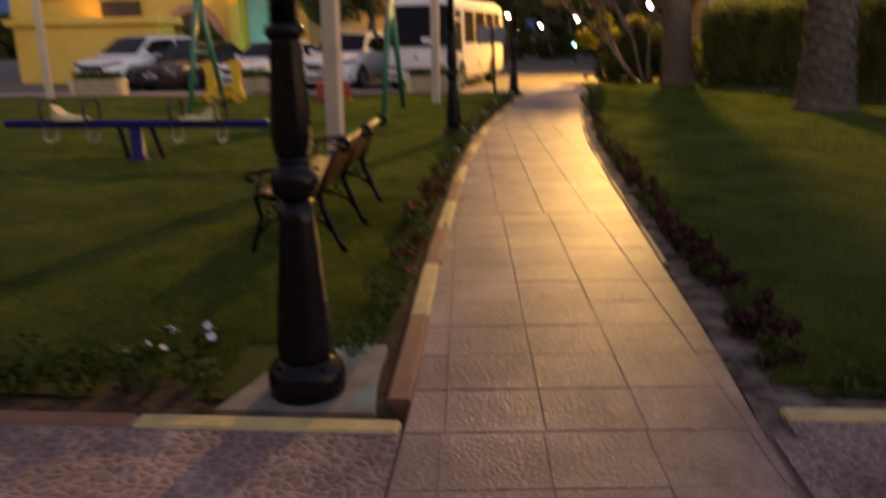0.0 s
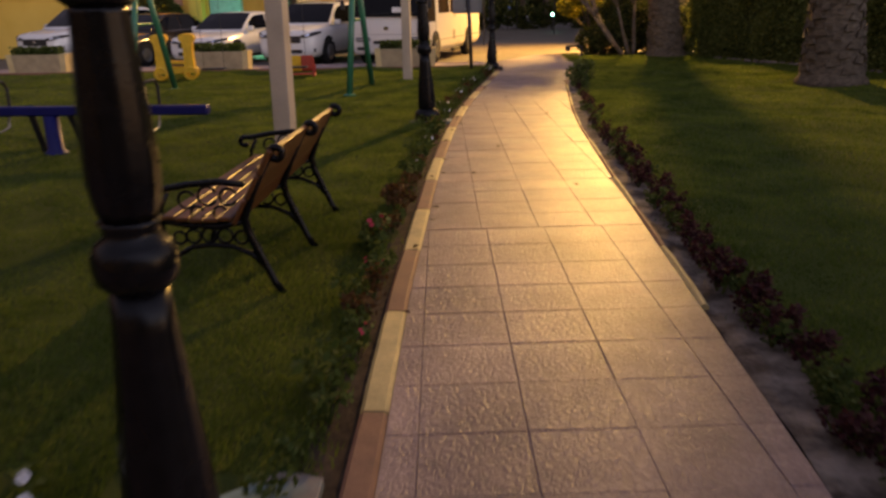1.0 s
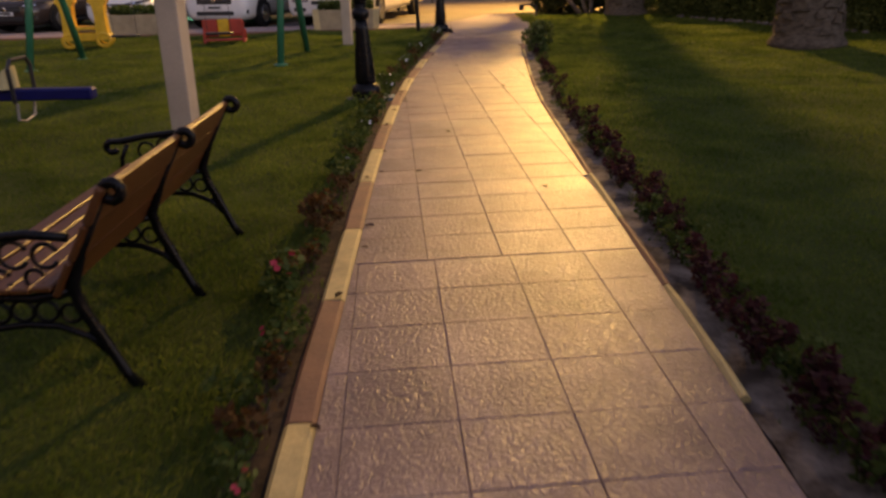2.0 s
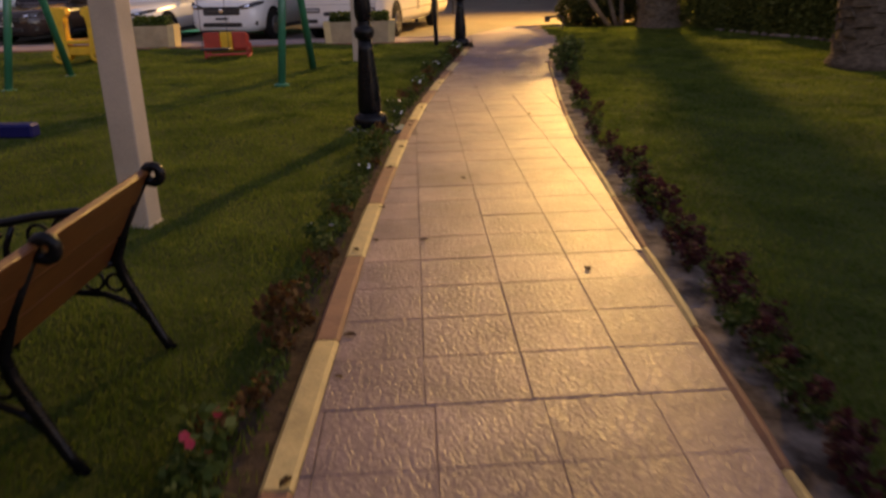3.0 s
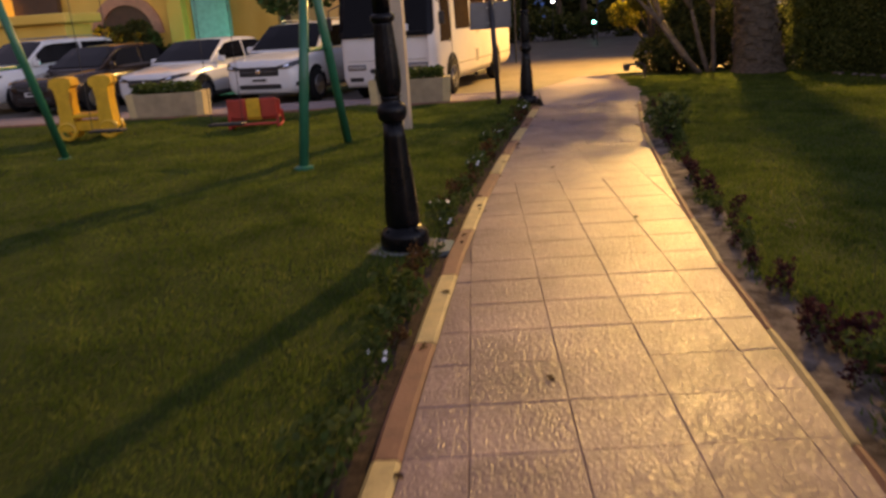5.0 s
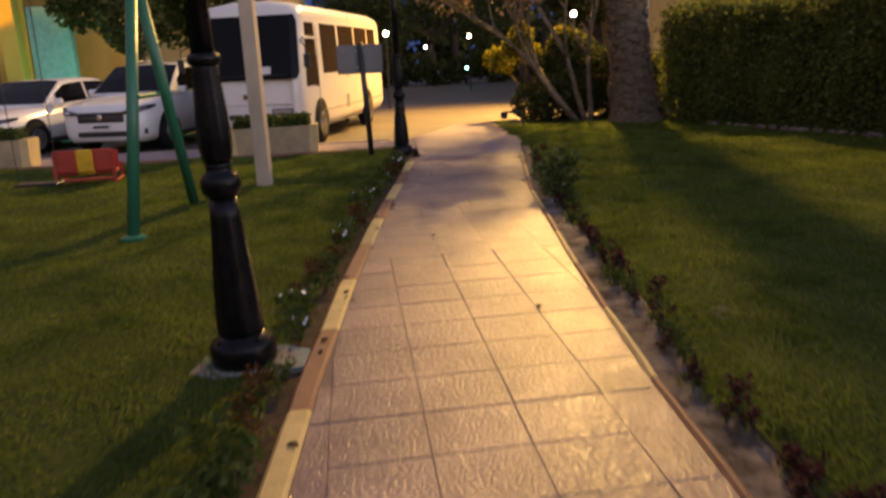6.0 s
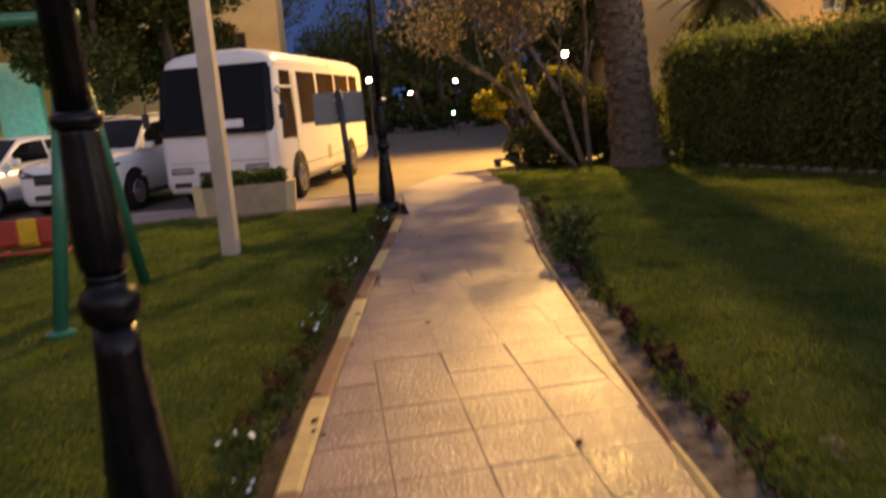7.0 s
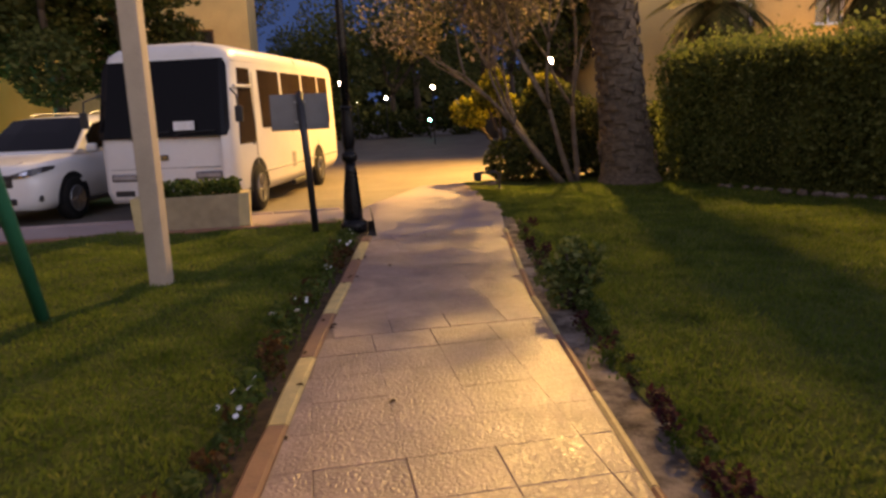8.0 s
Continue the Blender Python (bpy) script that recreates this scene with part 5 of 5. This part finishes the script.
def grass(name, n, place, label, seed, h=0.022):
    rg = np.random.default_rng(seed)
    x, y = place(rg, n)
    n = len(x)
    a = rg.uniform(0, 2 * np.pi, n)
    s = rg.uniform(0.6, 1.35, n)
    scale = 1 + np.clip((y - 5.6) / 9.8, 0, 1.6)
    wd = 0.0045 * s * scale
    tuft = 1 + 0.28 * np.sin(x * 5.1 + 1.3 * np.sin(y * 2.2)) * np.sin(y * 4.3 + 1.7 * np.sin(x * 1.9)) + 0.15 * np.sin(x * 11 + y * 7)
    hh = h * s * tuft * (1 + 0.25 * np.clip((y - 5.6) / 9.8, 0, 1))
    lean = rg.normal(0, 0.55, (n, 2)) * hh[:, None]
    base = np.stack([x, y, lawn_z(x, y) - 0.012], 1)
    d = np.stack([np.cos(a), np.sin(a), np.zeros(n)], 1) * wd[:, None]
    tip = base + np.stack([lean[:, 0], lean[:, 1], hh + 0.012], 1)
    v = np.stack([base - d, base + d, tip], 1).reshape(-1, 3)
    tagged(new(name, soup(name, v, np.arange(3 * n).reshape(n, 3), M["grass"])), label, "grass", kind="stuff")


def left_lawn(rg, n):
    y = 3.08 + 17.85 * rg.random(n) ** 1.5
    inner = np.interp(y, [p[0] for p in PATH_L], [p[1] for p in PATH_L]) - KERB - 0.15
    d = rg.exponential(2.6, n) * (0.7 + y / 11.2)
    x = inner - d + 0.05 * rg.normal(size=n)
    ok = (x > -14) & ~((y < 3.64) & (x > -1.25)) & ~((y < 3.25) & (x > -4.6))
    return x[ok], y[ok]


def right_lawn(rg, n):
    y = 3.29 + 20.65 * rg.random(n) ** 1.4
    inner = np.interp(y, [p[0] for p in PATH_R], [p[1] for p in PATH_R]) + 0.30 + 0.05 * np.sin(y * 3.3) + 0.04 * np.sin(y * 7.3)
    x = inner + 8.2 * rg.random(n) ** 1.4 + 0.05 * rg.normal(size=n)
    ok = x < 10.5
    return x[ok], y[ok]


grass("grass", 420000, left_lawn, "short mown green grass blades", 1)
grass("grass", 420000, right_lawn, "short mown green grass blades", 2)

# ---- small fixture by the apron ----
fx = thing("bollard_light", (2.6, 23.6, -0.02), 0, "low black metal spotlight on a bent arm", "garden light")
part("stem", tube(bmesh.new(), [(0.12, 0, 0), (0.12, 0, 0.26), (0.05, 0, 0.32), (-0.28, 0, 0.30)], 0.025, 8), M["blackmetal"], fx)
part("head", box(bmesh.new(), (-0.26, 0, 0.25), (0.12, 0.16, 0.14), 0.02), M["blackmetal"], fx)
part("base_plate", box(bmesh.new(), (0.12, 0, 0.015), (0.16, 0.16, 0.03), 0.006), M["blackmetal"], fx)

# ---- street lamp ----
sl = thing("street_lamp", (7.8, 36.2, -0.1), 0, "tall grey street lamp with a sodium flood light", "street lamp")
part("pole", tube(bmesh.new(), [(0, 0, 0), (0, 0, 5), (0, 0, 11.4), (-0.3, 0, 11.9), (-0.9, 0, 12.0)], [0.10, 0.08, 0.06, 0.05, 0.04], 12), M["steel"], sl)
part("lantern", box(bmesh.new(), (-1.1, 0, 12.02), (0.55, 0.5, 0.12), 0.03), M["grey_trim"], sl)
sl = thing("street_lamp", (7.24, 29.61, -0.1), 0, "grey roadside lamp post behind the palm", "street lamp")
part("pole", tube(bmesh.new(), [(0, 0, 0), (0, 0, 3), (0, 0, 6.3), (-0.2, 0, 6.6), (-1.0, 0, 6.66)], [0.07, 0.06, 0.05, 0.04, 0.035], 12), M["steel"], sl)
part("lantern", box(bmesh.new(), (-1.24, 0, 6.68), (0.5, 0.3, 0.10), 0.03), M["grey_trim"], sl)

# ---- buildings ----


def wall_with_windows(ob, x0, x1, y, z1, wins, mat, depth=0.3, frame_mat=None):
    """A wall facing -y with real openings: wins of (x, z, width, height). Built as strips round the openings."""
    xs = sorted({x0, x1, *[w[0] - w[2] / 2 for w in wins], *[w[0] + w[2] / 2 for w in wins]})
    zs = sorted({-0.15, z1, *[w[1] for w in wins], *[w[1] + w[3] for w in wins]})
    bm = bmesh.new()
    for xa, xb in zip(xs, xs[1:]):
        for za, zb in zip(zs, zs[1:]):
            mx, mz = (xa + xb) / 2, (za + zb) / 2
            if any(abs(mx - w[0]) < w[2] / 2 and w[1] < mz < w[1] + w[3] for w in wins):
                continue
            box(bm, (mx, y + depth / 2, mz), (xb - xa, depth, zb - za))
    bmesh.ops.remove_doubles(bm, verts=bm.verts, dist=0.001)
    part("wall", bm, mat, ob)
    for x, z, w, h in wins:
        wo = part("window", box(bmesh.new(), (x, y + 0.17, z + h / 2), (w - 0.16, 0.02, h - 0.16)), M["dark_opening"], ob, "dark glass window")
        bars = [((x + k * (w / 2 - 0.04), y + 0.14, z + h / 2), (0.08, 0.08, h)) for k in (-1, 1)]
        bars += [((x, y + 0.14, z + h / 2 + k * (h / 2 - 0.04)), (w - 0.164, 0.08, 0.08)) for k in (-1, 1)]
        bars += [((x, y + 0.135, z + h / 2), (0.06, 0.07, h - 0.164)), ((x, y + 0.14, z + h / 2), (w - 0.164, 0.055, 0.05))]
        for c, size in bars:
            part("frame_bar", box(bmesh.new(), c, size, 0.006), frame_mat or M["brown_timber"], wo)
        part("sill", box(bmesh.new(), (x, y - 0.03, z - 0.05), (w + 0.2, 0.16, 0.08), 0.01), mat, wo)


def building(name, place, turn, wx, dy, h, wins, mat, label, roof=True, frame_mat=None):
    ob = thing(name, place, turn, label, "building")
    wall_with_windows(ob, -wx / 2, wx / 2, 0, h, wins, mat, frame_mat=frame_mat)
    for c, sz in (((-wx / 2 + 0.15, dy / 2 + 0.3, h / 2 - 0.08), (0.3, dy - 0.02, h + 0.14)), ((wx / 2 - 0.15, dy / 2 + 0.3, h / 2 - 0.08), (0.3, dy - 0.02, h + 0.14)), ((0, dy + 0.15, h / 2 - 0.08), (wx - 0.62, 0.3, h + 0.14))):
        part("wall", box(bmesh.new(), c, sz), mat, ob)
    bm = bmesh.new()
    box(bm, (0, dy / 2 + 0.15, h + 0.16), (wx + 0.5, dy + 0.8, 0.28), 0.04)
    part("roof", bm, mat, ob)
    return ob


yb = building("villa", (-16.5, 33.95, 0), -4, 11.0, 8, 6.6, [(-3.4, 3.3, 1.3, 1.5), (0.2, 3.3, 1.3, 1.5), (3.6, 3.6, 1.3, 1.5), (-3.4, 0.7, 1.4, 1.6)], M["yellow_render"], "yellow rendered villa lit by warm flood lights")
# projecting porch with an arch, pilasters and a timber screen
for x in (0.4, 5.1):
    part("pilaster", box(bmesh.new(), (x, -0.2, 2.4), (0.55, 0.4, 4.9), 0.02), M["yellow_render"], yb)
bm = bmesh.new()
ring0 = arc((3.1, 1.6), 1.0, 0, 180, 14, off=-0.10) + arc((3.1, 1.6), 1.35, 180, 0, 14, off=-0.10)
loft(bm, [[(a, b, c) for a, b, c in ring0], [(a, b + 0.14, c) for a, b, c in ring0]])
bmesh.ops.recalc_face_normals(bm, faces=bm.faces)
part("arch", bm, M["pink_stone"], yb, "pinkish stone arch surround")
bm = bmesh.new()
ring0 = [(2.1, -0.012, -0.1)] + arc((3.1, 1.6), 1.0, 180, 0, 14, off=-0.012) + [(4.1, -0.012, -0.1)]
loft(bm, [ring0, [(a, b + 0.03, c) for a, b, c in ring0]])
bmesh.ops.recalc_face_normals(bm, faces=bm.faces)
part("door", bm, M["brown_timber"], yb, "dark timber door in the arch")
part("screen", box(bmesh.new(), (0.0, -0.35, 2.35), (1.7, 0.3, 1.5), 0.03), M["brown_timber"], yb, "dark timber bay screen")
# the flood lamp misses this wall; the yellow render stands in for its light
building("garden_wall", (-15.8, 29.05, 0), -6, 6.0, 0.9, 2.0, [], M["yellow_render"], "garden wall behind the parked cars, flood light put into its yellow colour")
building("villa", (-7.2, 43.4, 0), 4, 7.2, 8, 7.5, [(-1.6, 3.4, 1.2, 1.5), (1.6, 3.4, 1.2, 1.5)], M["tan_render"], "tan rendered building behind the minibus")
building("villa", (18.2, 33.6, 0), 8, 20, 8, 6.2, [(-7.0, 0.8, 1.3, 1.5), (-3.4, 3.3, 1.1, 1.6), (-0.6, 3.3, 0.9, 1.6), (3.0, 3.3, 1.1, 1.6), (-6.6, 3.3, 1.1, 1.6)], M["tan_render"], "tan rendered building behind the hedge", frame_mat=M["paper"])
# the panel's teal is lamp light in its colour, besides the lamp near it
pw = thing("gate_pier", (-10.3, 33.6, 0), -4, "pale wall panel with teal lamp light put into its colour", "wall panel")
part("panel", box(bmesh.new(), (0, 0, 1.7), (1.3, 0.3, 3.6), 0.03), M["teal_lit_wall"], pw)

# ---- far trees ----
def far_tree(place, h, r, seed, n=7000, size=0.115):
    ob = thing("tree", place, 0, "dark leafy tree against the dusk sky", "tree", "far trees")
    rn = random.Random(seed)
    rg = np.random.default_rng(seed)
    bm = bmesh.new()
    tips = []
    limb(bm, Vector((0, 0, -0.1)), Vector((rn.uniform(-0.1, 0.1), 0, 1)), h * 0.34, h * 0.035, 2, rn, tips, 0.25, 0.8)
    part("trunk", bm, M["dark_bark"], ob, smooth=True)
    blobs = [(*t, r * rn.uniform(0.25, 0.45)) for t in tips]
    blobs += [(rn.gauss(0, r * 0.5), rn.gauss(0, r * 0.4), h * rn.uniform(0.38, 0.95), r * rn.uniform(0.3, 0.5)) for _ in range(9)]
    g = new("crown", leaves("crown", clumps(rg, blobs, n), size, M["dark_leaf"], rg))
    g.parent = ob
    return ob


for x, y, h, r, s in ((-7.2, 31.85, 7.5, 2.3, 61), (-5.6, 32.55, 7.0, 2.6, 62), (-19.5, 26.6, 6.5, 2.0, 63), (-1.4, 43.4, 4.6, 2.4, 64), (2.6, 51.8, 7.0, 3.4, 65), (6.5, 44.8, 8, 3.4, 66), (10.0, 40.6, 7, 3.0, 67), (-2.5, 56.0, 5.6, 3.2, 68), (9.5, 54.6, 10, 4.5, 69), (-12.5, 32.55, 1.9, 1.1, 70), (-15.0, 32.2, 1.7, 1.1, 71), (14, 46.2, 9, 4, 72), (9.0, 35.5, 7.4, 1.6, 77), (7.7, 35.35, 6.0, 1.8, 78), (5.0, 64.4, 9, 5, 73), (-7, 63.0, 11, 5, 74)):
    far_tree((x, y, -0.1), h, r, s, 17000 if s < 63 else 7000)
rg = np.random.default_rng(88)
cx = rg.uniform(-60, 60, 12000)
c = np.stack([cx, 73 + rg.normal(0, 2, 12000), (5.4 + 1.3 * np.sin(cx * 0.31) + 1.0 * np.sin(cx * 0.83)) * rg.random(12000) ** 0.8], 1)
tagged(new("far_woods", leaves("far_woods", c, 0.75, M["dark_leaf"], rg)), "dark far band of trees", "trees", kind="stuff")
m = Mat("dusk_sky_blue", 1.0)
dusk = m.ramp(m.noise(0.012, 3), (0.3, (0.018, 0.066, 0.24)), (0.7, (0.028, 0.088, 0.30)))
m.colour((0.0, 0.0, 0.0))
m.l.new(dusk, m.b.inputs["Emission Color"])
m.b.inputs["Emission Strength"].default_value = 0.8
solid("backdrop", box(bmesh.new(), (0, 240.0, 60), (420, 0.5, 130)), m.m, "deep blue dusk sky far behind the trees", "sky", "structure")
bush((1.5, 51.1, -0.1), [(-2 + i * 1.1, 0, 0.6 + 0.2 * (i % 3), 0.8) for i in range(9)], 5200, 0.14, M["dark_leaf"], 75, "low dark clipped shrubs beyond the road", "shrub_row")
bush((-5.5, 51.8, -0.1), [(-2 + i * 1.1, 0, 0.7 + 0.2 * (i % 3), 0.9) for i in range(7)], 4200, 0.14, M["dark_leaf"], 76, "low dark clipped shrubs beyond the road", "shrub_row")


def globe_lamp(place, h, mat, label):
    ob = thing("globe_lamp", place, 0, label, "garden lamp", "far globe lamps")
    part("pole", tube(bmesh.new(), [(0, 0, 0), (0, 0, h - 0.06)], 0.03, 8), M["blackmetal"], ob)
    part("globe", lathe(bmesh.new(), [(0.07 * math.sin(radians(a)), h - 0.07 * math.cos(radians(a))) for a in (5, 25, 45, 65, 90, 115, 135, 155, 175)], 18), mat, ob, "lit white globe", True)
    return ob


for x, y, z in ((0.65, 50.4, 1.86), (2.1, 50.4, 1.95), (3.6, 42.0, 2.2), (0.05, 32.9, 2.2), (4.9, 28.35, 2.35)):
    globe_lamp((x, y, -0.1), z + 0.1, M["globe"], "lit white globe lamp in the distance")
globe_lamp((4.0, 47.6, -0.1), 0.9, M["tealglow"], "small teal garden lamp in the distance")

# lamps of the place that stand by the walls they light
lamp("villa_flood_light", "SPOT", (-15.5, 30.52, 0.3), FLOOD * 1.5, (1.0, 0.52, 0.05), 0.2, (-14.5, 33.95, 3.2), 120)
lamp("villa_flood_light", "SPOT", (-5.8, 40.25, 0.3), FLOOD * 0.20, (1.0, 0.50, 0.08), 0.2, (-6.0, 43.4, 4.5), 100)
lamp("villa_flood_light", "SPOT", (15.0, 30.45, 0.3), FLOOD * 0.30, (1.0, 0.55, 0.16), 0.2, (15.0, 33.95, 3.5), 130)
lamp("teal_garden_light", "POINT", (-8.6, 31.64, 0.9), FLOOD * 0.055, (0.05, 0.85, 0.65), 0.15)
